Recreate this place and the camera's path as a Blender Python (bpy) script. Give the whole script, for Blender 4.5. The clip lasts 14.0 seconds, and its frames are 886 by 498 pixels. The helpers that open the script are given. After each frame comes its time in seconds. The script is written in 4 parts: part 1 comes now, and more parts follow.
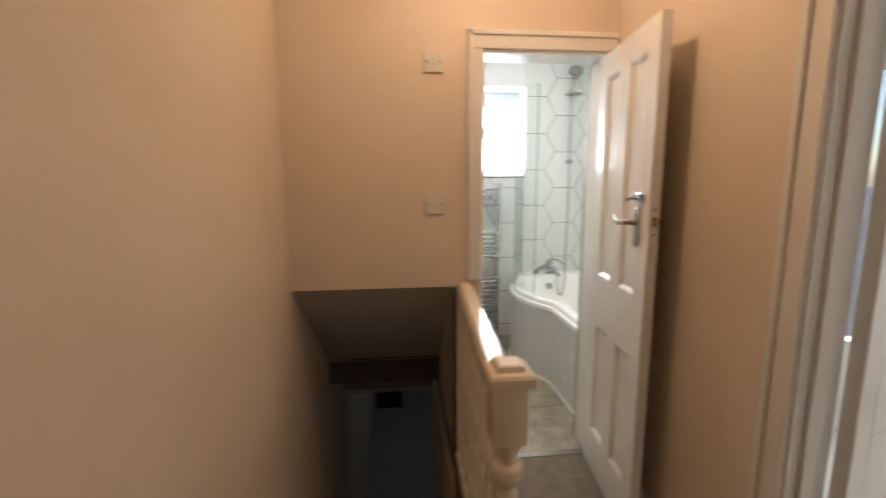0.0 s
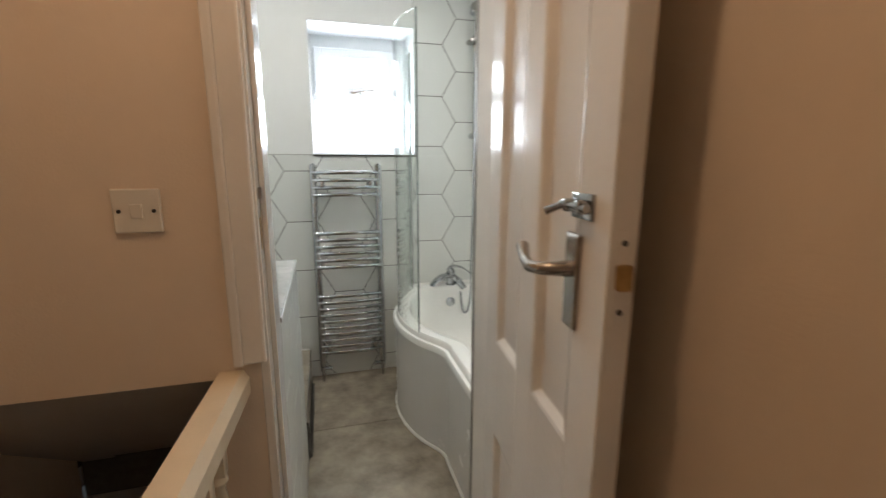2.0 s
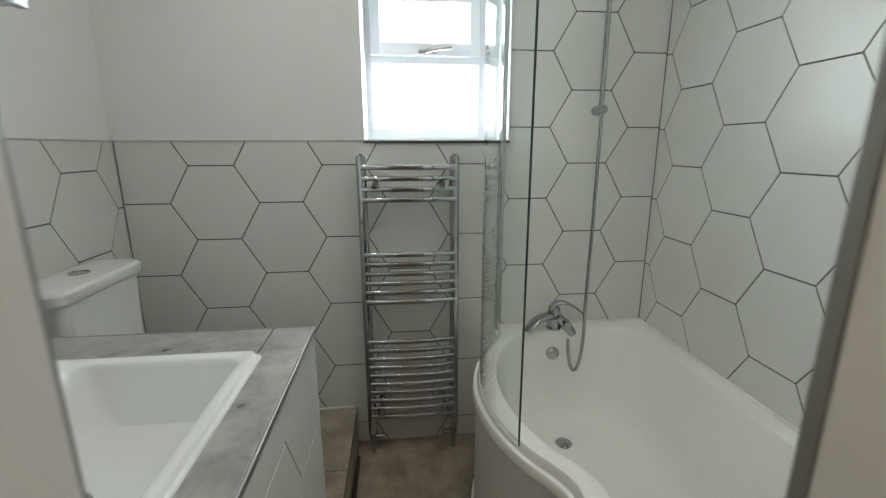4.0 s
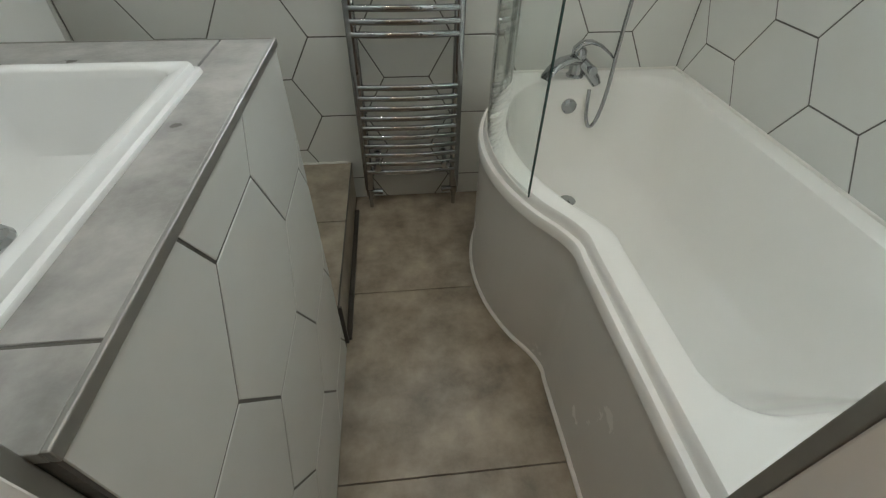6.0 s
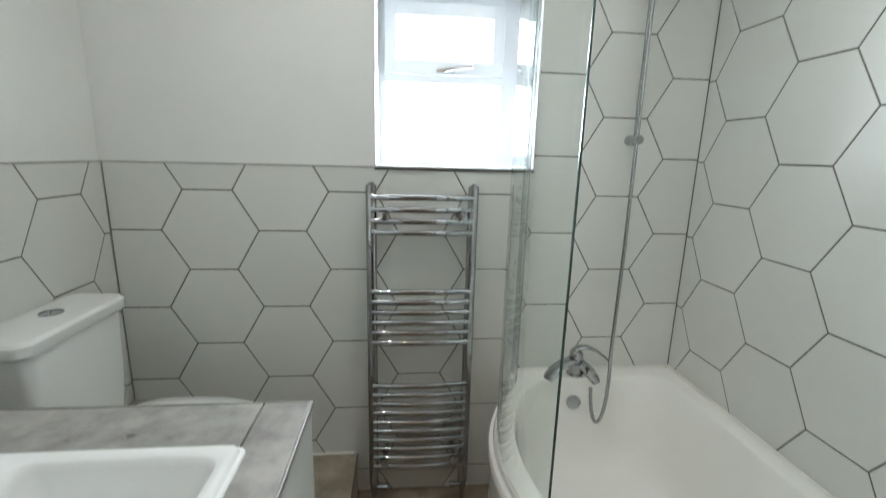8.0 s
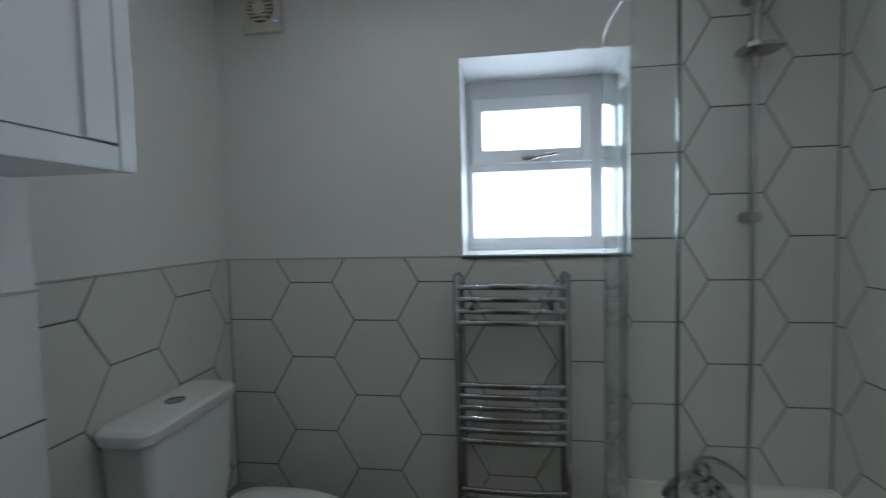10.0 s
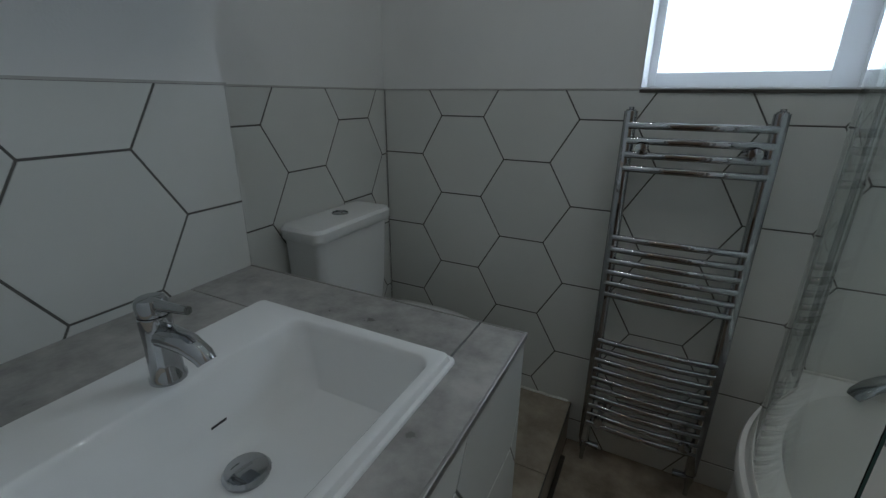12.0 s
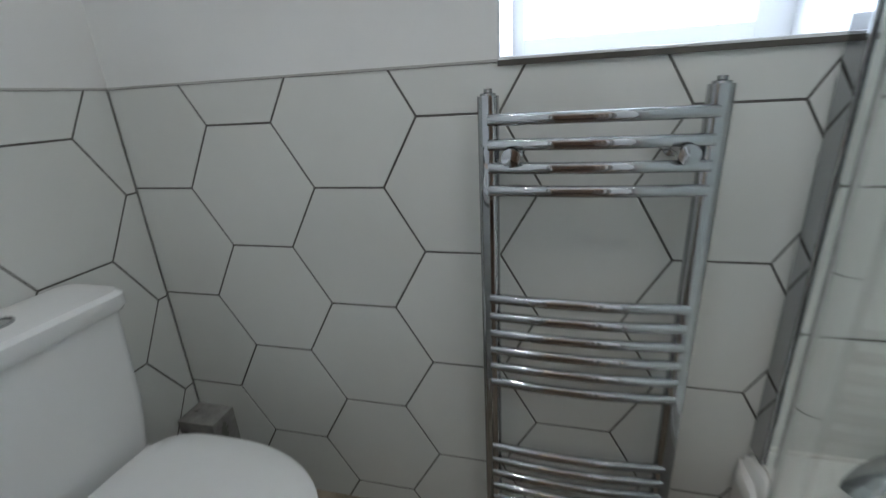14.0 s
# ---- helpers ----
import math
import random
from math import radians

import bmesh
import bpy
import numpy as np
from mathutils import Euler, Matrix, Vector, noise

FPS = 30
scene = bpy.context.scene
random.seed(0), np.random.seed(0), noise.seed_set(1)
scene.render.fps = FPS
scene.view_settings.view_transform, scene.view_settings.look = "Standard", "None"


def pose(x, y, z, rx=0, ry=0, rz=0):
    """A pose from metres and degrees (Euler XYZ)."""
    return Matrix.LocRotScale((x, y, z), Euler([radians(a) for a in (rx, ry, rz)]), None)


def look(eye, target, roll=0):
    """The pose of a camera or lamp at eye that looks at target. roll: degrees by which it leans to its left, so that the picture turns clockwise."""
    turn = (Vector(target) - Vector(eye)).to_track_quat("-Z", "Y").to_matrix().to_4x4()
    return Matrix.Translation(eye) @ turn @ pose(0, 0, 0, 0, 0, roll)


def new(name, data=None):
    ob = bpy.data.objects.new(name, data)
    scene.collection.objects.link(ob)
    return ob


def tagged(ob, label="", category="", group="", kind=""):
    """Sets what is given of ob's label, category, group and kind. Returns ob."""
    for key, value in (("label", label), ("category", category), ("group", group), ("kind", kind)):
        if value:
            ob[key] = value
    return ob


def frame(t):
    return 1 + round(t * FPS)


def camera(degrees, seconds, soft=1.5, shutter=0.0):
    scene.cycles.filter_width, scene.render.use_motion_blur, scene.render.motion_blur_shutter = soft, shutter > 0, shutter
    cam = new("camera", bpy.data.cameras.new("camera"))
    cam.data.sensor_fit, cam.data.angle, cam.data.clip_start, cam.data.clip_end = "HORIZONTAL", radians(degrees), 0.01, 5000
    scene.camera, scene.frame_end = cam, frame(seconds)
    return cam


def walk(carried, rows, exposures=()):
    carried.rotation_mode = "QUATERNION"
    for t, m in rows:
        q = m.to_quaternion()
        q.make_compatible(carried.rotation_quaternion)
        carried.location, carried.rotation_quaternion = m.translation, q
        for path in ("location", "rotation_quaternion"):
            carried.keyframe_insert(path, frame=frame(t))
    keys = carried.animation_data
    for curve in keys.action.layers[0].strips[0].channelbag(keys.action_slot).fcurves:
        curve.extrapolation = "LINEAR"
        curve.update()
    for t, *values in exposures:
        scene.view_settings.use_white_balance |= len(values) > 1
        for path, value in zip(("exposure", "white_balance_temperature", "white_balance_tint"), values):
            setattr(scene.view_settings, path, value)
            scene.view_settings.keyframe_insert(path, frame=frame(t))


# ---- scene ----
# camera and walk
cam = camera(91.6, 14.0, soft=1.3, shutter=0.5)
PATH = [
    (0, (-0.006, -0.019, 1.349), (0.193, 1.948, 1.046), -0.3),
    (0.5, (0.148, 0.282, 1.347), (0.961, 2.08, 1.017), 0.1),
    (1, (0.268, 0.494, 1.355), (1.6, 1.947, 1.019), -1.4),
    (1.5, (0.381, 0.708, 1.338), (1.363, 2.414, 0.982), -1.4),
    (2, (0.502, 0.914, 1.349), (1.024, 2.806, 0.96), 0.1),
    (2.2, (0.521, 0.996, 1.349), (0.941, 2.913, 0.961), 0.0),
    (4.3, (0.593, 1.849, 1.373), (0.799, 3.775, 0.876), -0.1),
    (4.5, (0.599, 1.88, 1.354), (0.823, 3.761, 0.713), -0.1),
    (5, (0.603, 1.93, 1.282), (0.805, 3.631, 0.249), 0.5),
    (5.5, (0.596, 1.931, 1.223), (0.782, 3.445, -0.07), 2.0),
    (6, (0.586, 1.931, 1.206), (0.761, 3.385, -0.156), 1.2),
    (6.5, (0.586, 1.944, 1.251), (0.766, 3.547, 0.069), 1.4),
    (7, (0.578, 1.954, 1.307), (0.757, 3.691, 0.333), 1.8),
    (7.2, (0.577, 1.956, 1.344), (0.755, 3.748, 0.474), 2.4),
    (7.5, (0.563, 1.963, 1.375), (0.742, 3.829, 0.676), 1.8),
    (7.7, (0.559, 1.962, 1.409), (0.75, 3.867, 0.831), 1.7),
    (9.8, (0.591, 1.971, 1.52), (0.481, 3.964, 1.4), -0.9),
    (10, (0.596, 1.996, 1.514), (0.336, 3.976, 1.41), -1.3),
    (10.5, (0.574, 2.029, 1.503), (-0.068, 3.919, 1.385), 0.2),
    (11, (0.562, 2.049, 1.485), (-0.224, 3.875, 1.268), 0.5),
    (11.5, (0.56, 2.056, 1.417), (-0.32, 3.776, 0.899), 1.5),
    (12, (0.56, 2.061, 1.377), (-0.291, 3.742, 0.707), 0.4),
    (12.5, (0.601, 2.135, 1.364), (0.061, 4.008, 0.914), -3.0),
    (13, (0.61, 2.281, 1.352), (0.191, 4.183, 0.896), -2.2),
    (13.5, (0.593, 2.501, 1.321), (0.159, 4.35, 0.694), -1.6),
    (14, (0.565, 2.718, 1.344), (0.082, 4.539, 0.671), -3.2),
]

EXPOSURES = [(0.0, 0.85, 6500, 10), (0.5, 0.97, 6500, 10), (1.0, 0.75, 6500, 10), (1.5, 0.42, 6500, 10), (2.2, 0.28, 6500, 10), (4.3, -0.45, 6500, 6), (5.0, -0.6, 6550, 7), (6.0, -0.18, 6520, 7), (6.5, -0.02, 6500, 7), (7.0, 0.0, 6450, 8), (7.7, 0.08, 6350, 8),
             (9.8, -1.46, 5900, 8), (11.0, -1.82, 5750, 8), (11.5, -2.0, 5750, 8), (12.0, -1.73, 5800, 8), (12.5, -1.03, 5900, 10), (13.5, -0.62, 5950, 12), (14.0, -0.36, 5950, 12)]
walk(cam, [(t, look(eye, target, roll)) for t, eye, target, roll in PATH], EXPOSURES)

# world, sun and lamps
world = bpy.data.worlds.new("sky")
scene.world = world
world.use_nodes = True
wn = world.node_tree.nodes
sky = wn.new("ShaderNodeTexSky")
sky.sky_type, sky.sun_disc, sky.sun_elevation, sky.sun_rotation = "NISHITA", False, radians(38), radians(140)
world.node_tree.links.new(sky.outputs[0], wn["Background"].inputs[0])
wn["Background"].inputs[1].default_value = 0.12

sun = new("sun", bpy.data.lights.new("sun", "SUN"))
sun.data.energy, sun.data.angle, sun.data.color = 1.0, radians(12), (1.0, 0.95, 0.88)
sun.matrix_world = look((4, -5, 6), (0, 0, 0))


def area_lamp(name, eye, target, w, h, watts, colour):
    lamp = new(name, bpy.data.lights.new(name, "AREA"))
    lamp.data.shape, lamp.data.size, lamp.data.size_y = "RECTANGLE", w, h
    lamp.data.energy, lamp.data.color = watts, colour
    lamp.matrix_world = look(eye, target)
    return lamp


area_lamp("bathroom_window_daylight", (0.748, 4.1, 1.78), (0.748, 3.0, 1.70), 0.7, 0.85, 45, (0.86, 0.94, 1.0))
area_lamp("bedroom_window_daylight", (2.40, 1.985, 1.2), (2.40, 0.0, 0.6), 0.9, 1.3, 19, (0.93, 0.96, 1.0))
SPOTS = [(0.22, 2.55), (1.05, 2.40), (0.22, 3.08), (1.05, 2.80)]
for sx, sy in SPOTS:
    spot = new("downlight_lamp", bpy.data.lights.new("downlight_lamp", "AREA"))
    spot.data.shape, spot.data.size, spot.data.energy, spot.data.color = "DISK", 0.05, 1.9, (1.0, 0.95, 0.86)
    spot.matrix_world = look((sx, sy, 2.449), (sx, sy, 0))
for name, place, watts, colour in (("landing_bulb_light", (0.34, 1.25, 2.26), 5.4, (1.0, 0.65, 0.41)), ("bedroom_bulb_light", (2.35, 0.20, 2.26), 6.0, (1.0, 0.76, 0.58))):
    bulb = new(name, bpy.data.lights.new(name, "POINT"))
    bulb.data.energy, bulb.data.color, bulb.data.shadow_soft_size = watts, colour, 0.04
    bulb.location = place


# materials
def material(name, colour, rough=0.5, metal=0.0, vary=0.06, scale=8.0, bump=0.05, fine=180.0, spread=0.08, coat=0.0, random_tone=0.0, second=None):
    m = bpy.data.materials.new(name)
    m.use_nodes = True
    n, l = m.node_tree.nodes, m.node_tree.links
    p = n["Principled BSDF"]
    p.inputs["Metallic"].default_value, p.inputs["Coat Weight"].default_value = metal, coat
    p.inputs["Coat Roughness"].default_value = 0.08
    where = n.new("ShaderNodeNewGeometry")
    big, small = n.new("ShaderNodeTexNoise"), n.new("ShaderNodeTexNoise")
    big.inputs["Scale"].default_value, big.inputs["Detail"].default_value, big.inputs["Roughness"].default_value = scale, 6, 0.62
    small.inputs["Scale"].default_value, small.inputs["Detail"].default_value = fine, 3
    l.new(where.outputs["Position"], big.inputs["Vector"])
    l.new(where.outputs["Position"], small.inputs["Vector"])
    ramp = n.new("ShaderNodeValToRGB")
    ramp.color_ramp.elements[0].position, ramp.color_ramp.elements[1].position = 0.3, 0.7
    low = second or tuple(c * (1 - vary) for c in colour)
    ramp.color_ramp.elements[0].color, ramp.color_ramp.elements[1].color = (*low, 1), (*[min(1, c * (1 + vary)) for c in colour], 1)
    l.new(big.outputs["Fac"], ramp.inputs["Fac"])
    out = ramp.outputs["Color"]
    if random_tone:
        info, hsv, span = n.new("ShaderNodeObjectInfo"), n.new("ShaderNodeHueSaturation"), n.new("ShaderNodeMapRange")
        span.inputs["To Min"].default_value, span.inputs["To Max"].default_value = 1 - random_tone, 1 + random_tone
        l.new(info.outputs["Random"], span.inputs["Value"])
        l.new(span.outputs["Result"], hsv.inputs["Value"])
        l.new(out, hsv.inputs["Color"])
        out = hsv.outputs["Color"]
    l.new(out, p.inputs["Base Color"])
    gloss = n.new("ShaderNodeMapRange")
    gloss.inputs["To Min"].default_value, gloss.inputs["To Max"].default_value = max(0.02, rough - spread), min(1, rough + spread)
    l.new(big.outputs["Fac"], gloss.inputs["Value"])
    l.new(gloss.outputs["Result"], p.inputs["Roughness"])
    if bump:
        b = n.new("ShaderNodeBump")
        b.inputs["Strength"].default_value, b.inputs["Distance"].default_value = bump, 0.004
        l.new(small.outputs["Fac"], b.inputs["Height"])
        l.new(b.outputs["Normal"], p.inputs["Normal"])
    return m


def glass_material(name, colour, rough, ior=1.45):
    m = bpy.data.materials.new(name)
    m.use_nodes = True
    p = m.node_tree.nodes["Principled BSDF"]
    p.inputs["Base Color"].default_value, p.inputs["Roughness"].default_value = (*colour, 1), rough
    p.inputs["Transmission Weight"].default_value, p.inputs["IOR"].default_value = 1.0, ior
    return m


CREAM = material("cream_emulsion", (0.72, 0.615, 0.50), 0.6, bump=0.12, scale=3, vary=0.03)
WHITE_WALL = material("white_emulsion", (0.76, 0.765, 0.75), 0.65, bump=0.1, scale=3, vary=0.025)
CEILING = material("white_ceiling_paint", (0.8, 0.8, 0.78), 0.7, bump=0.08, scale=2, vary=0.02)
GLOSS = material("white_gloss_paint", (0.78, 0.76, 0.72), 0.12, bump=0.10, fine=60, scale=5, vary=0.03, spread=0.05)
RAIL_PAINT = material("cream_gloss_paint", (0.78, 0.68, 0.52), 0.15, bump=0.08, fine=50, scale=9, vary=0.05)
TILE = material("white_satin_tile", (0.68, 0.69, 0.66), 0.22, bump=0.02, fine=40, scale=4, vary=0.02, spread=0.04, random_tone=0.025)
GROUT = material("grey_grout", (0.12, 0.115, 0.105), 0.85, bump=0.3, scale=30, vary=0.2)
FLOOR_GROUT = material("beige_floor_grout", (0.19, 0.165, 0.135), 0.85, bump=0.3, scale=30, vary=0.2)
STONE = material("beige_stone_tile", (0.385, 0.33, 0.255), 0.36, bump=0.14, fine=120, scale=7.5, vary=0.16, second=(0.175, 0.147, 0.112), random_tone=0.04)
WORKTOP = material("grey_concrete_tile", (0.39, 0.38, 0.36), 0.3, bump=0.1, fine=140, scale=13, vary=0.10, second=(0.19, 0.185, 0.175))
TRIM = material("brushed_grey_trim", (0.30, 0.295, 0.275), 0.4, metal=0.6, bump=0.05, scale=20)
PALE_TRIM = material("pale_grey_trim", (0.46, 0.455, 0.43), 0.4, bump=0.03, scale=20)
DARK_TRIM = material("dark_bronze_trim", (0.10, 0.092, 0.08), 0.35, metal=0.5, scale=20, vary=0.15)
CERAMIC = material("white_glazed_ceramic", (0.80, 0.81, 0.80), 0.035, bump=0.0, scale=3, vary=0.01, spread=0.012)
ACRYLIC = material("white_bath_acrylic", (0.88, 0.88, 0.85), 0.035, bump=0.0, scale=3, vary=0.012, spread=0.012)
PANEL = material("white_bath_panel", (0.70, 0.69, 0.66), 0.25, bump=0.02, scale=4, vary=0.02)
SEAL = material("white_silicone", (0.8, 0.79, 0.75), 0.3, bump=0.05, scale=12)
CHROME = material("chrome", (0.44, 0.45, 0.46), 0.03, metal=1.0, bump=0.0, scale=12, vary=0.03, spread=0.015)
NICKEL = material("satin_nickel", (0.44, 0.41, 0.38), 0.2, metal=1.0, bump=0.02, scale=20)
BRASS = material("worn_brass", (0.42, 0.28, 0.12), 0.35, metal=1.0, scale=40, vary=0.25)
UPVC = material("white_upvc", (0.70, 0.71, 0.72), 0.18, bump=0.0, scale=3, vary=0.015)
PLASTIC = material("white_switch_plastic", (0.70, 0.67, 0.60), 0.25, bump=0.0, scale=6, vary=0.02)
DARK = material("dark_plastic", (0.03, 0.03, 0.032), 0.4, scale=20, vary=0.2)
CABINET = material("pale_grey_cabinet_gloss", (0.58, 0.61, 0.645), 0.16, bump=0.03, fine=30, scale=3, vary=0.02)
CARPET = material("grey_pile_carpet", (0.50, 0.48, 0.45), 0.95, bump=1.0, fine=260, scale=14, vary=0.16)
BROWN_FLOOR = material("brown_carpet", (0.20, 0.165, 0.13), 0.95, bump=1.0, fine=260, scale=16, vary=0.2)
STAIR_CARPET = material("pale_grey_stair_carpet", (0.56, 0.54, 0.50), 0.95, bump=0.8, fine=240, scale=10, vary=0.1)
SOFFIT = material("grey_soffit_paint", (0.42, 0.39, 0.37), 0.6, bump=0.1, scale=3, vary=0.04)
FROST = glass_material("frosted_glass", (0.97, 0.99, 1.0), 0.45)
CLEAR = glass_material("clear_green_glass", (0.945, 0.985, 0.972), 0.0, 1.24)
GLASS_EDGE = material("dark_green_glass_edge", (0.03, 0.07, 0.06), 0.08, bump=0.0)
LED = bpy.data.materials.new("blue_led")
LED.use_nodes = True
LED.node_tree.nodes["Principled BSDF"].inputs["Emission Color"].default_value = (0.25, 0.2, 1.0, 1)
LED.node_tree.nodes["Principled BSDF"].inputs["Emission Strength"].default_value = 3.0
BULB_GLOW = bpy.data.materials.new("warm_bulb")
BULB_GLOW.use_nodes = True
BULB_GLOW.node_tree.nodes["Principled BSDF"].inputs["Emission Color"].default_value = (1.0, 0.66, 0.36, 1)
BULB_GLOW.node_tree.nodes["Principled BSDF"].inputs["Emission Strength"].default_value = 12.0


LENS = bpy.data.materials.new("lit_lens")
LENS.use_nodes = True
LENS.node_tree.nodes["Principled BSDF"].inputs["Emission Color"].default_value = (1.0, 0.92, 0.8, 1)
LENS.node_tree.nodes["Principled BSDF"].inputs["Emission Strength"].default_value = 8.0
PAVING = material("grey_paving", (0.22, 0.21, 0.20), 0.8, bump=0.4, scale=3, vary=0.15)


# mesh helpers
def finish(bm, name, mat, smooth=False):
    bmesh.ops.recalc_face_normals(bm, faces=bm.faces)
    me = bpy.data.meshes.new(name)
    bm.to_mesh(me)
    bm.free()
    me.materials.append(mat)
    if smooth:
        me.polygons.foreach_set("use_smooth", [True] * len(me.polygons))
        me.set_sharp_from_angle(angle=radians(38))
    return me


def part(name, bm, mat, parent=None, label="", smooth=False):
    ob = new(name, finish(bm, name, mat, smooth))
    if parent:
        ob.parent = parent
    return tagged(ob, label)


def thing(name, label, category, group=""):
    return tagged(new(name), label, category, group)


def structure(name, bm, mat, label, smooth=False):
    return tagged(part(name, bm, mat, None, label, smooth), kind="structure")


def box(x0, x1, y0, y1, z0, z1, bevel=0.0, bm=None, segments=2):
    bm = bm or bmesh.new()
    made = bmesh.ops.create_cube(bm, size=1.0, matrix=Matrix.LocRotScale(((x0 + x1) / 2, (y0 + y1) / 2, (z0 + z1) / 2), None, (x1 - x0, y1 - y0, z1 - z0)))
    if bevel:
        edges = {e for v in made["verts"] for e in v.link_edges}
        bmesh.ops.bevel(bm, geom=list(edges), offset=bevel, segments=segments, affect="EDGES", profile=0.5)
    return bm


def tube(points, radius, bm=None, sides=12, closed=False):
    """A round tube along points; radius may be one number or one for each point."""
    bm = bm or bmesh.new()
    pts = [Vector(p) for p in points]
    radii = radius if isinstance(radius, (list, tuple)) else [radius] * len(pts)
    rings, up = [], None
    for i, p in enumerate(pts):
        a, b = pts[max(i - 1, 0)], pts[min(i + 1, len(pts) - 1)]
        d = (b - a).normalized()
        if up is None:
            up = Vector((0, 0, 1)) if abs(d.z) < 0.9 else Vector((1, 0, 0))
        side = d.cross(up).normalized()
        up = side.cross(d).normalized()
        rings.append([bm.verts.new(p + radii[i] * (math.cos(t) * side + math.sin(t) * up)) for t in [2 * math.pi * k / sides for k in range(sides)]])
    for r, s in zip(rings, rings[1:]):
        for k in range(sides):
            bm.faces.new((r[k], r[(k + 1) % sides], s[(k + 1) % sides], s[k]))
    bm.faces.new(rings[0])
    bm.faces.new(rings[-1])
    return bm


def lathe(profile, centre=(0, 0, 0), bm=None, sides=20, axis="z"):
    """A turned shape: profile rows are (radius, height)."""
    bm = bm or bmesh.new()
    rings = []
    for r, h in profile:
        ring = []
        for k in range(sides):
            t = 2 * math.pi * k / sides
            a, b = r * math.cos(t), r * math.sin(t)
            off = {"z": (a, b, h), "y": (a, h, b), "x": (h, a, b)}[axis]
            ring.append(bm.verts.new(Vector(centre) + Vector(off)))
        rings.append(ring)
    for r, s in zip(rings, rings[1:]):
        for k in range(sides):
            bm.faces.new((r[k], r[(k + 1) % sides], s[(k + 1) % sides], s[k]))
    bm.faces.new(rings[0])
    bm.faces.new(rings[-1])
    return bm


def loft(rings, bm=None, cap_first=True, cap_last=True):
    bm = bm or bmesh.new()
    vr = [[bm.verts.new(p) for p in ring] for ring in rings]
    n = len(vr[0])
    for r, s in zip(vr, vr[1:]):
        for k in range(n):
            bm.faces.new((r[k], r[(k + 1) % n], s[(k + 1) % n], s[k]))
    if cap_first:
        bm.faces.new(vr[0])
    if cap_last:
        bm.faces.new(vr[-1])
    return bm


def rounded_rect(x0, x1, y0, y1, r, z, steps=6):
    pts = []
    for cx, cy, a0 in ((x1 - r, y1 - r, 0), (x0 + r, y1 - r, 90), (x0 + r, y0 + r, 180), (x1 - r, y0 + r, 270)):
        for k in range(steps + 1):
            a = radians(a0 + 90 * k / steps)
            pts.append((cx + r * math.cos(a), cy + r * math.sin(a), z))
    return pts


def shifted(bm, m):
    bmesh.ops.transform(bm, matrix=m, verts=bm.verts)
    return bm


def bezier(p, n):
    a, b, c, d = [Vector(q) for q in p]
    return [(1 - t) ** 3 * a + 3 * (1 - t) ** 2 * t * b + 3 * (1 - t) * t * t * c + t ** 3 * d for t in [i / n for i in range(n + 1)]]


# plan
LEFT, RIGHT, BACK, NEAR = -0.497, 1.73, 3.612, 2.04   # bathroom tile faces
LAND_L, LAND_R, DIV = -0.49, 0.957, 1.89               # landing walls, dividing wall's landing face
TOP = 2.46
TILE_TOP = 1.40
BASEMENT = -2.5
WIN = (0.457, 1.06, 1.402, 2.135)                      # window opening
FRAME_Y = 3.90
DOOR = (0.367, 0.905, 1.895)

# bathroom shell (wall faces lie 9 mm behind the tile faces, painted parts 4 mm behind)
wall_back = structure("wall_north", box(LEFT - 0.15, WIN[0], BACK + 0.009, 4.0, -0.02, TOP), WHITE_WALL, "white painted bathroom window wall above hexagon tiles")
bm = box(WIN[0], WIN[1], BACK + 0.009, 4.0, -0.02, WIN[2] - 0.012)
box(WIN[0], WIN[1], BACK + 0.009, 4.0, WIN[3], TOP, bm=bm)
box(WIN[1], RIGHT + 0.15, BACK + 0.009, 4.0, -0.02, TOP, bm=bm)
part("wall_core", bm, WHITE_WALL, wall_back)
wall_right = structure("wall_east", box(RIGHT + 0.0014, RIGHT + 0.12, NEAR, BACK + 0.009, -0.02, TOP), GROUT, "bathroom wall behind the bath under hexagon tiles")
wall_left = structure("wall_west", box(LEFT - 0.12, LEFT - 0.009, 2.75, BACK + 0.009, 0.05, TOP), WHITE_WALL, "white painted bathroom wall behind the toilet")
wall_box = structure("wall_west_boxing", box(LEFT - 0.12, -0.374, NEAR, 2.777, 0.930, TOP), WHITE_WALL, "white painted boxed wall behind the basin")
structure("ceiling", box(LEFT - 0.15, RIGHT + 0.15, NEAR - 0.002, 4.0, TOP, TOP + 0.1), CEILING, "plain white bathroom ceiling")
floor = structure("floor", box(0.24, RIGHT + 0.1, DIV + 0.02, BACK + 0.01, -0.08, -0.006), FLOOR_GROUT, "bathroom floor bed under beige stone tiles")

# dividing wall with the door opening
bm = box(LAND_L - 0.15, DOOR[0] - 0.02, DIV, NEAR, 0.88, TOP)
box(0.25, DOOR[0] - 0.02, DIV, NEAR, -0.3, 0.88, bm=bm)
box(DOOR[0] - 0.02, DOOR[1] + 0.02, DIV, NEAR, DOOR[2] + 0.02, TOP, bm=bm)
wall_div = structure("wall_dividing", bm, CREAM, "cream painted landing wall round the bathroom door")
structure("wall_dividing_return", box(DOOR[1] + 0.02, RIGHT + 0.12, DIV, NEAR, -0.08, TOP), CREAM, "cream painted wall beside the door hinge")
bm = box(LEFT, DOOR[0] - 0.02, NEAR, NEAR + 0.006, 0.99, TOP)
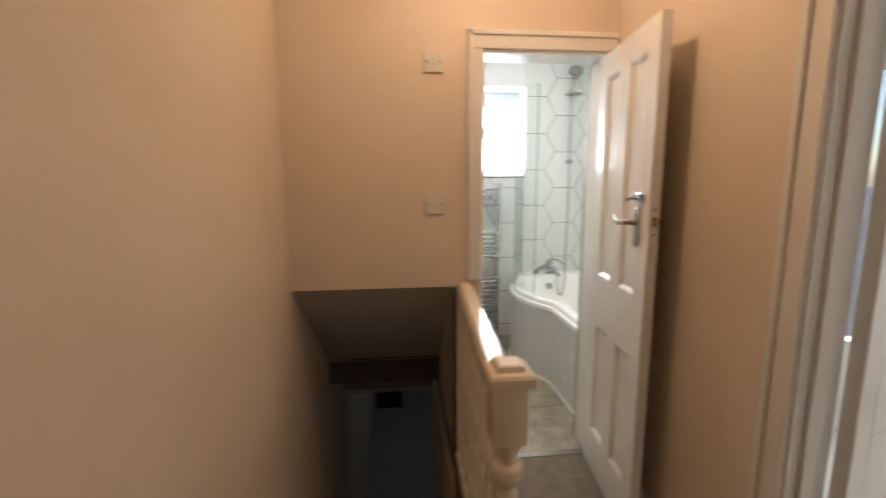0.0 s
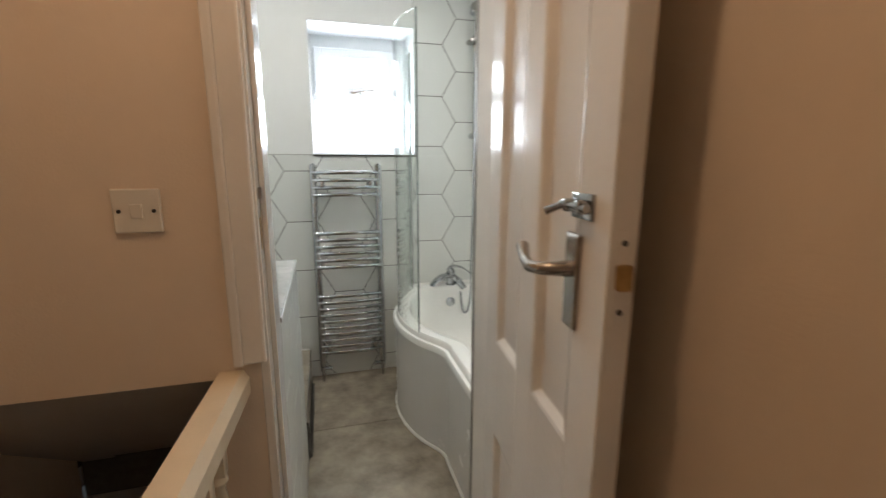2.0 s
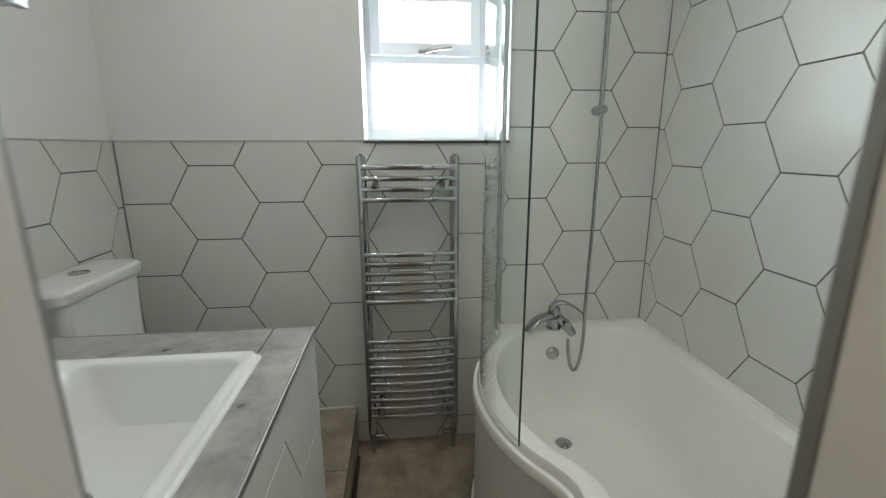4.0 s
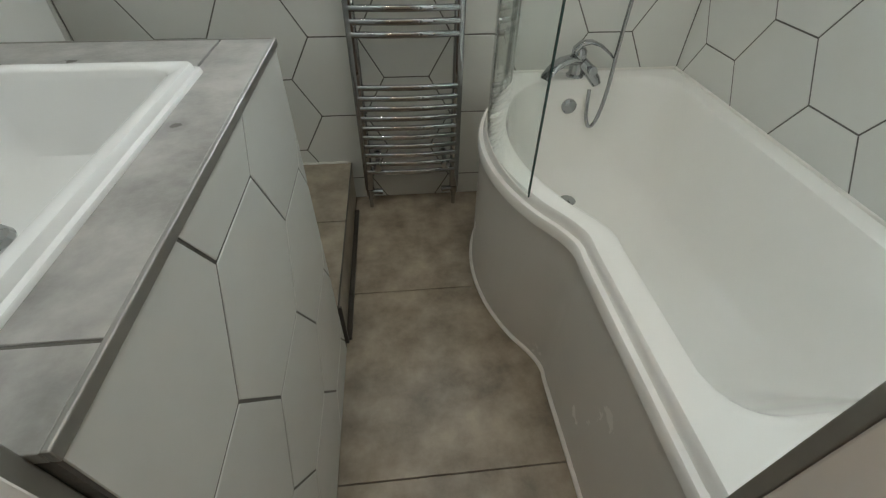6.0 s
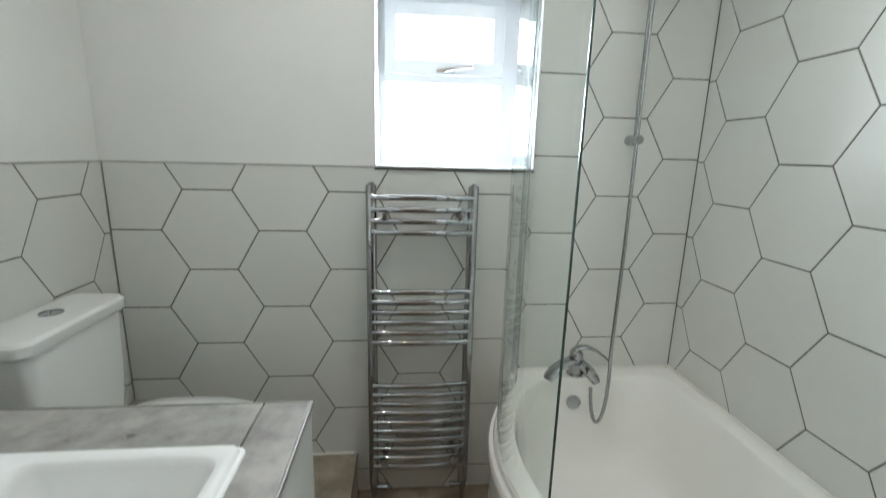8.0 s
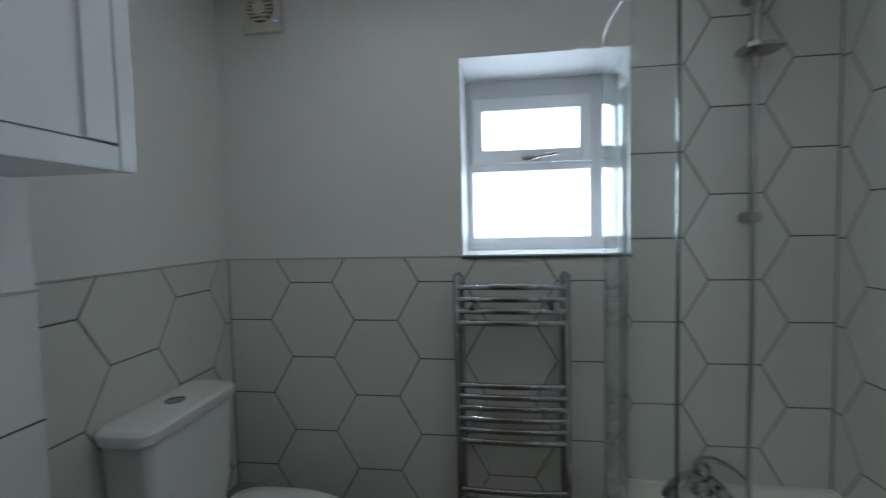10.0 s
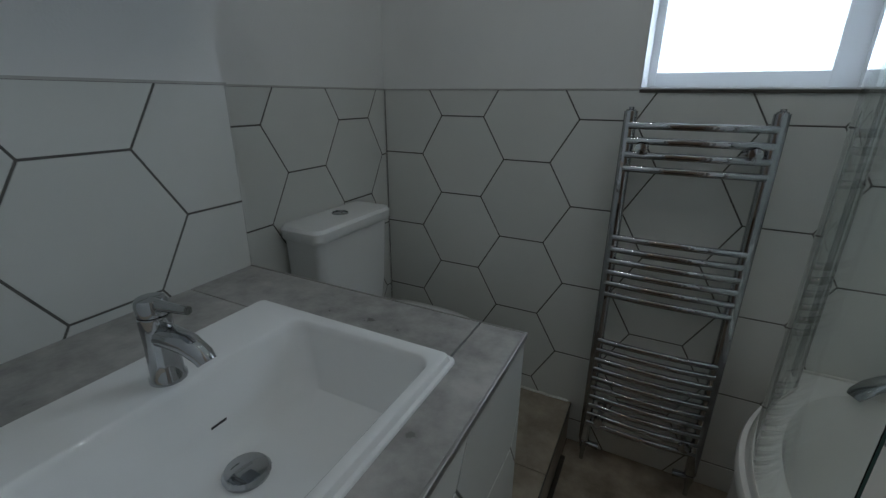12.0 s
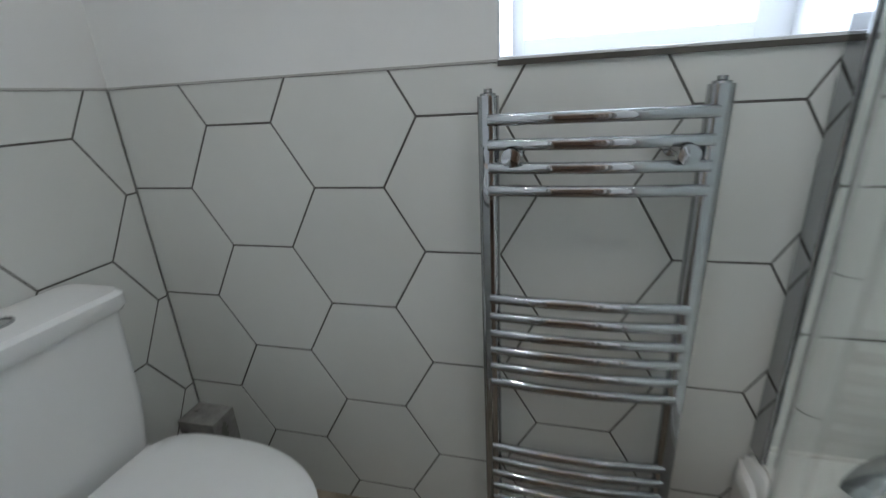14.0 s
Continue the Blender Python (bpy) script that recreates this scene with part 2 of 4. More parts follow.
box(DOOR[1] + 0.02, RIGHT, NEAR, NEAR + 0.006, 0.55, TOP, bm=bm)
structure("wall_south_plaster", bm, WHITE_WALL, "white painted inner face of the dividing wall")

# landing shell
structure("wall_landing_left", box(LAND_L - 0.15, LAND_L, -1.3, DIV, BASEMENT, TOP), CREAM, "cream painted landing wall running down the stairwell")
structure("wall_hall_left", box(LAND_L - 0.15, LAND_L, DIV, 2.75, BASEMENT, 0.93), CREAM, "cream painted wall beside the lower stairs")
structure("wall_hall_middle", box(LAND_L - 0.15, LAND_L, 2.75, 4.7, BASEMENT, 0.0), CREAM, "cream painted wall beside the hall below")
structure("wall_hall_corner", box(LAND_L - 0.15, LAND_L, 6.5, 7.6, BASEMENT, 0.0), CREAM, "cream painted wall in the hall's corner")
# unseen opening between lintel and apron, added so sky light reaches the hall floor
structure("wall_hall_lintel", box(LAND_L - 0.15, LAND_L, 4.7, 6.5, -0.45, 0.0), CREAM, "cream painted wall over the unseen opening added to light the hall")
structure("wall_hall_apron", box(LAND_L - 0.15, LAND_L, 4.7, 6.5, BASEMENT, -1.0), CREAM, "cream painted wall under the unseen opening added to light the hall")
structure("wall_landing_back", box(LAND_L, LAND_R, -1.4, -1.3, -0.1, TOP), CREAM, "cream painted wall at the end of the landing")
bm = box(LAND_R, LAND_R + 0.11, 0.90, DIV, -0.08, TOP)
box(LAND_R, LAND_R + 0.11, -1.4, 0.08, -0.08, TOP, bm=bm)
box(LAND_R, LAND_R + 0.11, 0.08, 0.90, 1.93, TOP, bm=bm)
structure("wall_landing_right", bm, CREAM, "cream painted landing wall with the bedroom doorway")
structure("ceiling_landing", box(LAND_L - 0.15, LAND_R + 0.11, -1.4, NEAR, TOP, TOP + 0.1), CEILING, "plain white landing ceiling")
bm = box(LAND_L, LAND_R + 0.11, -1.3, 0.86, -0.2, 0.0)
box(0.24, LAND_R + 0.11, 0.86, DIV + 0.02, -0.2, 0.0, bm=bm)
structure("floor_landing", bm, BROWN_FLOOR, "brown carpeted landing floor beside the stairwell")
structure("threshold_strip", box(DOOR[0], DOOR[1], DIV - 0.005, DIV + 0.035, -0.004, 0.006, 0.002), NICKEL, "bright metal threshold strip under the bathroom door")
structure("baseboard", box(LAND_R - 0.016, LAND_R, 0.97, DIV, 0.0, 0.12, 0.004), GLOSS, "white gloss skirting board on the landing")

# stairwell and hall below
bm = bmesh.new()
run, rise = 0.22, 2.5 / 13
for i in range(13):
    box(LAND_L, 0.24, 0.86 + run * i, 0.86 + run * (i + 1) + 0.02, -rise * (i + 1) - 0.25, -rise * (i + 1), 0.008, bm=bm)
structure("stairs", bm, STAIR_CARPET, "straight stairs in pale grey carpet going down")
structure("floor_hall", box(-0.64, 2.0, 2.0, 7.6, BASEMENT - 0.12, BASEMENT), STAIR_CARPET, "pale grey hall floor at the foot of the stairs")
structure("wall_hall_end", box(-2.0, 2.0, 7.6, 7.7, BASEMENT, 0.0), WHITE_WALL, "white wall at the far end of the hall")
bm = box(0.5, 0.6, 3.7, 7.6, BASEMENT, -0.3)
box(0.24, 0.60, 0.86, 3.7, BASEMENT, -0.2, bm=bm)
box(0.25, 0.262, DIV, 2.75, -0.3, 0.88, bm=bm)
structure("wall_hall_side", bm, CREAM, "cream wall down the side of the stairwell")
structure("baseboard_hall", box(0.48, 0.5, 3.7, 7.6, BASEMENT, BASEMENT + 0.13, 0.004), GLOSS, "white skirting board in the hall below")
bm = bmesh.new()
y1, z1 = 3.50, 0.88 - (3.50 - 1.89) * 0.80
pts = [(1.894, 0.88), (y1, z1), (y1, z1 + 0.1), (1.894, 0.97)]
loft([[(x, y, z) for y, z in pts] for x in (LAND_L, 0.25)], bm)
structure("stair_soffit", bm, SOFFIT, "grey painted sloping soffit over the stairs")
structure("ceiling_hall", box(LAND_L, 2.0, 3.45, 7.6, z1 + 0.002, z1 + 0.1), CEILING, "low ceiling over the hall below")
structure("ground", box(-300, 300, -300, 300, BASEMENT - 0.3, BASEMENT - 0.12), PAVING, "grey paved ground outside the house")
crate = part("storage_box", box(-0.46, -0.02, 7.0, 7.35, BASEMENT, BASEMENT + 0.3, 0.01), DARK)
tagged(crate, "black box standing on the hall floor below", "box")

# bedroom
structure("floor_bedroom", box(LAND_R + 0.11, 3.6, -1.7, 1.96, -0.1, 0.0), CARPET, "grey pile carpet on the bedroom floor")
structure("wall_bedroom_far", box(3.52, 3.65, -1.7, 1.96, -0.1, TOP), WHITE_WALL, "plain white bedroom wall")
bm = box(LAND_R + 0.11, 1.95, 1.96, 2.02, -0.1, TOP)
box(2.85, 3.65, 1.96, 2.02, -0.1, TOP, bm=bm)
box(1.95, 2.85, 1.96, 2.02, -0.1, 0.5, bm=bm)
box(1.95, 2.85, 1.96, 2.02, 1.9, TOP, bm=bm)
structure("wall_bedroom_side", bm, WHITE_WALL, "white bedroom side wall with the window opening")
structure("wall_bedroom_end", box(LAND_R + 0.11, 3.65, -1.75, -1.6, -0.1, TOP), WHITE_WALL, "plain white bedroom end wall")
structure("ceiling_bedroom", box(LAND_R + 0.11, 3.65, -1.7, 2.0, TOP, TOP + 0.1), CEILING, "plain white bedroom ceiling")
bm = box(3.502, 3.52, -1.6, 1.96, 0.0, 0.13, 0.004)
structure("baseboard_bedroom", bm, GLOSS, "white gloss skirting board in the bedroom")


# door frames
frame_door = tagged(new("door_frame_1"), "cream painted bathroom door frame with stepped architrave", "door frame", kind="structure")
bm = box(0.300, 0.362, DIV - 0.018, DIV, 0.915, 1.908, 0.005)
box(0.296, 0.316, DIV - 0.028, DIV, 0.915, 1.985, 0.005, bm=bm)
part("architrave", bm, GLOSS, frame_door)
bm = box(0.316, 0.955, DIV - 0.018, DIV, 1.908, 1.970, 0.005)
box(0.296, 0.957, DIV - 0.028, DIV, 1.962, 1.985, 0.005, bm=bm)
part("head_architrave", bm, GLOSS, frame_door)
part("architrave", box(0.910, 0.955, DIV - 0.018, DIV, 0.0, 1.908, 0.005), GLOSS, frame_door)
bm = box(DOOR[0] - 0.02, DOOR[0], DIV - 0.004, NEAR - 0.004, 0.0, DOOR[2] + 0.018, 0.003)
box(DOOR[0], DOOR[0] + 0.012, DIV + 0.045, NEAR - 0.006, 0.0, DOOR[2], 0.002, bm=bm)
jamb = part("jamb", bm, GLOSS, frame_door)
part("strike_plate", box(DOOR[0] - 0.0005, DOOR[0] + 0.0015, DIV + 0.012, DIV + 0.034, 1.165, 1.235), BRASS, jamb, "worn brass strike plate")
part("bolt_keep", box(DOOR[0] - 0.0005, DOOR[0] + 0.008, DIV + 0.012, DIV + 0.034, 1.275, 1.300, 0.002), CHROME, jamb, "small chrome bolt keep")
part("jamb", box(DOOR[1], DOOR[1] + 0.02, DIV - 0.004, NEAR - 0.004, 0.0, DOOR[2] + 0.018, 0.003), GLOSS, frame_door)
part("head", box(DOOR[0], DOOR[1], DIV - 0.004, NEAR - 0.004, DOOR[2], DOOR[2] + 0.018, 0.003), GLOSS, frame_door)

for x0, x1 in ((DOOR[0] - 0.016, DOOR[0] + 0.001), (DOOR[1] - 0.001, DOOR[1] + 0.016)):
    part("edge_trim", box(x0, x1, NEAR - 0.004, NEAR + 0.0115, 0.0, DOOR[2] + 0.016, 0.0015), TRIM, frame_door, "metal tile trim on the inner edge")

frame_bed = tagged(new("door_frame_2"), "white gloss bedroom door frame with cream architrave", "door frame", kind="structure")
bm = box(LAND_R - 0.016, LAND_R, 0.888, 0.955, 0.0, 1.915, 0.004)
box(LAND_R - 0.026, LAND_R, 0.940, 0.965, 0.0, 1.985, 0.005, bm=bm)
part("architrave", bm, GLOSS, frame_bed)
part("head_architrave", box(LAND_R - 0.018, LAND_R, 0.03, 0.94, 1.915, 1.985, 0.004), GLOSS, frame_bed)
part("architrave", box(LAND_R - 0.018, LAND_R, 0.02, 0.09, 0.0, 1.915, 0.004), GLOSS, frame_bed)
bm = box(LAND_R - 0.003, LAND_R + 0.114, 0.880, 0.9, 0.0, 1.91, 0.003)
box(LAND_R + 0.03, LAND_R + 0.066, 0.868, 0.880, 0.0, 1.90, 0.002, bm=bm)
part("jamb", bm, GLOSS, frame_bed)
part("jamb", box(LAND_R - 0.003, LAND_R + 0.114, 0.08, 0.10, 0.0, 1.91, 0.003), GLOSS, frame_bed)
part("head", box(LAND_R - 0.003, LAND_R + 0.114, 0.10, 0.880, 1.91, 1.93, 0.003), GLOSS, frame_bed)


def panelled_door(name, width, height, label, bolt=False, dz=0.0):
    """A four-panel door; local x runs from hinge to latch, y through the thickness, origin at the hinge's foot."""
    door = thing(name, label, "door")
    tagged(door, kind="structure")
    t, s = 0.036, 0.085
    mid0, mid1 = 0.70, 0.932
    bm = bmesh.new()
    xs = [0.0, s, width / 2 - s / 2, width / 2 + s / 2, width - s, width]
    for a, b in ((0, 1), (2, 3), (4, 5)):
        box(xs[a], xs[b], -t / 2, t / 2, 0.0, height, 0.002, bm=bm)
    for z0, z1 in ((0.0, 0.19), (mid0, mid1), (height - 0.10, height)):
        for a, b in ((1, 2), (3, 4)):
            box(xs[a], xs[b], -t / 2, t / 2, z0, z1, bm=bm)
    leaf = part("leaf", bm, GLOSS, door)
    for a, b in ((1, 2), (3, 4)):
        for z0, z1 in ((0.19, mid0), (mid1, height - 0.10)):
            # sunk panel with sloping moulding round it
            bm = bmesh.new()
            for sgn in (-1, 1):
                rings = []
                for inset, y in ((0.0, t / 2), (0.006, t / 2 - 0.002), (0.018, t / 2 - 0.012), (0.022, t / 2 - 0.013)):
                    rings.append([(x, sgn * y, z) for x, z in ((xs[a] + inset, z0 + inset), (xs[b] - inset, z0 + inset), (xs[b] - inset, z1 - inset), (xs[a] + inset, z1 - inset))])
                loft(rings, bm, cap_first=False)
            part("panel", bm, GLOSS, door)
    part("latch_plate", box(width - 0.0005, width + 0.0012, -0.011, 0.011, 1.15, 1.265), GLOSS, door, "overpainted latch plate on the edge")
    for z in (1.165, 1.25):
        part("screw", lathe([(0.0005, 0.0), (0.004, 0.0), (0.004, 0.001), (0.0005, 0.001)], (width + 0.0012, 0, z), axis="x", sides=8), DARK, door)
    part("latch_bolt", box(width, width + 0.012, -0.009, 0.009, 1.193, 1.225, 0.003), BRASS, door)
    for sgn in (-1, 1):
        y = sgn * t / 2
        ya, yb = sorted((y, y + sgn * 0.007))
        plate = part("handle_plate", box(width - 0.105, width - 0.066, ya, yb, 1.115 + dz, 1.250 + dz, 0.004), NICKEL, door, "satin nickel back plate")
        lever = [(width - 0.108, y, 1.195), (width - 0.108, y + sgn * 0.03, 1.195), (width - 0.115, y + sgn * 0.047, 1.195), (width - 0.14, y + sgn * 0.052, 1.192), (width - 0.17, y + sgn * 0.05, 1.197), (width - 0.195, y + sgn * 0.045, 1.212)]
        part("lever", tube([(a + 0.022, b, c + 0.005 + dz) for a, b, c in lever], [0.013, 0.010, 0.009, 0.009, 0.008, 0.010], sides=10), NICKEL, plate, smooth=True)
    for z in (0.2, height - 0.2):
        part("hinge", tube([(-0.006, t / 2, z - 0.04), (-0.006, t / 2, z + 0.04)], 0.006, sides=8), BRASS, door)
    if not bolt:
        return door
    bm = box(width - 0.098, width - 0.040, -t / 2 - 0.004, -t / 2, 1.270, 1.304, 0.0015)
    for a in (0.088, 0.052):
        box(width - a - 0.006, width - a + 0.006, -t / 2 - 0.020, -t / 2, 1.278, 1.296, 0.003, bm=bm)
    tube([(width - 0.108, -t / 2 - 0.013, 1.287), (width - 0.036, -t / 2 - 0.013, 1.287)], 0.006, bm, 10)
    tube([(width - 0.102, -t / 2 - 0.013, 1.287), (width - 0.112, -t / 2 - 0.036, 1.276)], [0.0045, 0.006], bm, 8)
    part("privacy_bolt", bm, CHROME, door, "chrome privacy bolt", True)
    return door


bath_door = panelled_door("door_1", 0.540, 1.872, "white gloss four-panel bathroom door standing open", bolt=True)
ang = math.degrees(math.atan2(1.345 - 1.885, 0.840 - 0.902))
bath_door.matrix_basis = pose(0.900, 1.872, 0.008, 0, 0, ang)
bed_door = panelled_door("door_2", 0.72, 1.89, "white gloss four-panel bedroom door standing open", dz=0.05)
bed_door.matrix_basis = pose(1.085, 0.862, 0.008, 0, 0, 19.5)

# window
wx0, wx1, wz0, wz1 = WIN
window = tagged(new("window_1"), "white framed bathroom window with frosted glass, fanlight shut", "window", kind="structure")
fx0, fx1, fz0, fz1 = wx0 - 0.004, wx1 - 0.045, wz0 + 0.004, wz1 - 0.045
bm = box(fx0, fx0 + 0.035, FRAME_Y, FRAME_Y + 0.06, fz0, wz1, 0.004)
box(fx1 - 0.035, wx1 + 0.0, FRAME_Y, FRAME_Y + 0.06, fz0, wz1, 0.004, bm=bm)
for a, b in ((fz0, fz0 + 0.055), (1.745, 1.785), (fz1 - 0.035, wz1)):
    box(fx0 + 0.03, fx1 - 0.03, FRAME_Y, FRAME_Y + 0.06, a, b, 0.004, bm=bm)
part("window_frame", bm, UPVC, window)
sx0, sx1, sz0, sz1 = fx0 + 0.028, fx1 - 0.028, 1.778, fz1 - 0.03
bm = box(sx0, sx0 + 0.05, FRAME_Y - 0.016, FRAME_Y + 0.03, sz0, sz1, 0.005)
box(sx1 - 0.05, sx1, FRAME_Y - 0.016, FRAME_Y + 0.03, sz0, sz1, 0.005, bm=bm)
box(sx0 + 0.045, sx1 - 0.045, FRAME_Y - 0.016, FRAME_Y + 0.03, sz0, sz0 + 0.058, 0.005, bm=bm)
box(sx0 + 0.045, sx1 - 0.045, FRAME_Y - 0.016, FRAME_Y + 0.03, sz1 - 0.058, sz1, 0.005, bm=bm)
sash = part("sash", bm, UPVC, window)
bm = box(0.70, 0.78, FRAME_Y - 0.028, FRAME_Y - 0.015, 1.787, 1.803, 0.003)
tube([(0.735, FRAME_Y - 0.03, 1.795), (0.76, FRAME_Y - 0.042, 1.799), (0.80, FRAME_Y - 0.045, 1.805), (0.85, FRAME_Y - 0.042, 1.811)], [0.010, 0.008, 0.007, 0.008], bm, 8)
part("window_handle", bm, NICKEL, sash, "silver casement handle", True)
for z0, z1, x0, x1 in ((1.82, sz1 - 0.04, sx0 + 0.04, sx1 - 0.04), (1.44, 1.75, fx0 + 0.03, fx1 - 0.03)):
    pane = part("pane", box(x0, x1, FRAME_Y + 0.02, FRAME_Y + 0.026, z0, z1), FROST, window, "frosted glass pane")
    pane.visible_shadow = False
part("window_sill", box(wx0, wx1, BACK - 0.004, FRAME_Y, wz0 - 0.012, wz0 + 0.004, 0.002), UPVC, window)
part("sill_trim", box(wx0, wx1, BACK - 0.007, BACK + 0.004, wz0 - 0.012, wz0 - 0.002), DARK_TRIM, window, "dark trim along the sill's edge")
bm = box(wx0 - 0.002, wx0 + 0.003, BACK + 0.004, FRAME_Y, wz0, wz1)
box(wx1 - 0.006, wx1 + 0.002, BACK + 0.002, FRAME_Y, wz0, wz1, bm=bm)
box(wx0, wx1, BACK + 0.004, FRAME_Y, wz1 - 0.003, wz1 + 0.003, bm=bm)
part("reveal_lining", bm, UPVC, window)


# bath
def bath_left(y):
    dy = min(abs(y - 3.08), 0.655)
    bulge = 1.495 - math.sqrt(0.66 ** 2 - dy * dy)
    a, b, k = 0.982, bulge, 0.03
    h = max(0.0, min(1.0, 0.5 + 0.5 * (b - a) / k / 2))
    return b * (1 - h) + a * h - 2 * k * h * (1 - h) * 0.5


def bath_ring(inset, z, r, n=180, right=RIGHT - 0.003, far=BACK - 0.003, near=NEAR + 0.008, far_in=None, near_in=None, right_in=None):
    cx, cy = 1.33, 2.86
    fi, ni, ri = (inset if v is None else v for v in (far_in, near_in, right_in))

    def inside(x, y):
        a = min(x - bath_left(y) - inset, right - ri - x)
        b = min(far - fi - y, y - near - ni)
        if a <= 0 or b <= 0:
            return False
        return not (a < r and b < r and (r - a) ** 2 + (r - b) ** 2 > r * r)

    ring = []
    for k in range(n):
        t = 2 * math.pi * k / n
        lo, hi = 0.0, 1.4
        for _ in range(26):
            m = (lo + hi) / 2
            lo, hi = (m, hi) if inside(cx + m * math.cos(t), cy + m * math.sin(t)) else (lo, m)
        ring.append((cx + lo * math.cos(t), cy + lo * math.sin(t), z))
    return ring


bath = thing("bath", "white acrylic P-shaped shower bath with curved panel", "bath")
steps = [(0.000, 0.500, 0.01), (0.000, 0.522, 0.01), (0.004, 0.530, 0.012), (0.016, 0.532, 0.015), (0.019, 0.540, 0.015), (0.020, 0.553, 0.015), (0.026, 0.561, 0.02), (0.040, 0.564, 0.03)]
rings = [bath_ring(i, z, r, far_in=i * 0.03, near_in=i * 0.03, right_in=i * 0.03) for i, z, r in steps]
for i, z, r, far, near, right in ((0.075, 0.563, 0.10, 0.06, 0.12, 0.05), (0.088, 0.557, 0.11, 0.07, 0.135, 0.06), (0.096, 0.535, 0.12, 0.078, 0.15, 0.068), (0.115, 0.40, 0.13, 0.09, 0.22, 0.09),
                                  (0.135, 0.27, 0.14, 0.10, 0.30, 0.115), (0.16, 0.205, 0.15, 0.125, 0.36, 0.14), (0.20, 0.175, 0.15, 0.16, 0.42, 0.18), (0.26, 0.165, 0.12, 0.22, 0.50, 0.24)):
    rings.append(bath_ring(i, z, r, far_in=far, near_in=near, right_in=right))
part("shell", loft(rings, cap_first=False), ACRYLIC, bath, smooth=True)


def bath_side(inset, y0=NEAR + 0.01, y1=BACK - 0.004, n=90):
    return [(bath_left(y0 + (y1 - y0) * i / n) + inset, y0 + (y1 - y0) * i / n) for i in range(n + 1)]


outer, inner = bath_side(0.012), bath_side(0.030)
loop = outer + inner[::-1]
part("bath_panel", loft([[(x, y, z) for x, y in loop] for z in (0.0, 0.505)]), PANEL, bath, "curved white bath panel", True)
part("sealant_bead", tube([(x - 0.003, y, 0.005) for x, y in outer], 0.008, sides=8), SEAL, bath, smooth=True)
part("wall_seal", tube([(RIGHT - 0.004, NEAR + 0.02, 0.566), (RIGHT - 0.004, BACK - 0.004, 0.566), (1.04, BACK - 0.004, 0.566)], 0.006, sides=8), SEAL, bath)
bm = lathe([(0.001, 0.0), (0.032, 0.0), (0.034, 0.004), (0.030, 0.008), (0.012, 0.010), (0.001, 0.010)], (1.25, 3.28, 0.166))
part("plug", bm, CHROME, bath, "chrome bath plug", True)
bm = lathe([(0.001, 0.0), (0.030, 0.0), (0.030, -0.010), (0.022, -0.014), (0.001, -0.014)], (1.272, 3.524, 0.458), axis="y")
part("overflow", bm, CHROME, bath, "chrome overflow knob", True)

# bath mixer and shower hose
mixer = thing("bath_mixer", "chrome lever bath mixer on the bath's end", "tap")
bm = lathe([(0.034, 0.0), (0.034, 0.006), (0.027, 0.012), (0.026, 0.055), (0.029, 0.075), (0.028, 0.096), (0.020, 0.106), (0.001, 0.109)], (1.285, 3.562, 0.563), sides=24)
part("body", bm, CHROME, mixer, smooth=True)


def leaf_arm(stations, sides=16):
    """An arm of oval section: rows of centre, half width across y, half height."""
    pts = [Vector(p) for p, _, _ in stations]
    rings = []
    for i, (p, w, h) in enumerate(stations):
        d = (pts[min(i + 1, len(pts) - 1)] - pts[max(i - 1, 0)]).normalized()
        side = d.cross(Vector((0, 0, 1))).normalized()
        up = side.cross(d)
        rings.append([pts[i] + w * math.cos(a) * side + h * math.sin(a) * up for a in [2 * math.pi * k / sides for k in range(sides)]])
    return loft(rings)


part("spout", leaf_arm([((1.290, 3.560, 0.620), 0.024, 0.020), ((1.255, 3.548, 0.630), 0.026, 0.019), ((1.215, 3.532, 0.628), 0.028, 0.015), ((1.178, 3.516, 0.612), 0.029, 0.012), ((1.150, 3.503, 0.588), 0.027, 0.009), ((1.142, 3.499, 0.576), 0.022, 0.006)]), CHROME, mixer, smooth=True)
part("lever", leaf_arm([((1.268, 3.560, 0.660), 0.020, 0.016), ((1.285, 3.556, 0.684), 0.020, 0.012), ((1.318, 3.548, 0.692), 0.017, 0.008), ((1.355, 3.538, 0.680), 0.014, 0.006), ((1.392, 3.528, 0.654), 0.011, 0.005), ((1.408, 3.523, 0.638), 0.008, 0.004)]), CHROME, mixer, smooth=True)
part("hose_outlet", tube([(1.300, 3.556, 0.615), (1.330, 3.545, 0.590), (1.358, 3.533, 0.556), (1.368, 3.528, 0.540)], [0.023, 0.024, 0.021, 0.017], sides=14), CHROME, mixer, smooth=True)
part("diverter", lathe([(0.012, 0.0), (0.012, -0.014), (0.018, -0.018), (0.017, -0.034), (0.001, -0.036)], (1.330, 3.535, 0.600), axis="y", sides=14), CHROME, mixer, smooth=True)

shower = thing("shower_rail", "chrome shower riser rail with handset and flexible hose", "shower")
part("riser", tube([(1.435, 3.565, 1.50), (1.435, 3.565, 2.27)], 0.0095), CHROME, shower, smooth=True)
for z in (1.522, 2.25):
    part("wall_bracket", lathe([(0.020, 0.0), (0.020, -0.02), (0.014, -0.055), (0.019, -0.065), (0.017, -0.075), (0.002, -0.076)], (1.435, 3.612, z), axis="y", sides=16), CHROME, shower, smooth=True)
bm = loft([rounded_rect(1.375, 1.495, 3.475, 3.585, 0.03, z) for z in (2.055, 2.068)])
box(1.42, 1.45, 3.55, 3.585, 2.04, 2.11, 0.006, bm=bm)
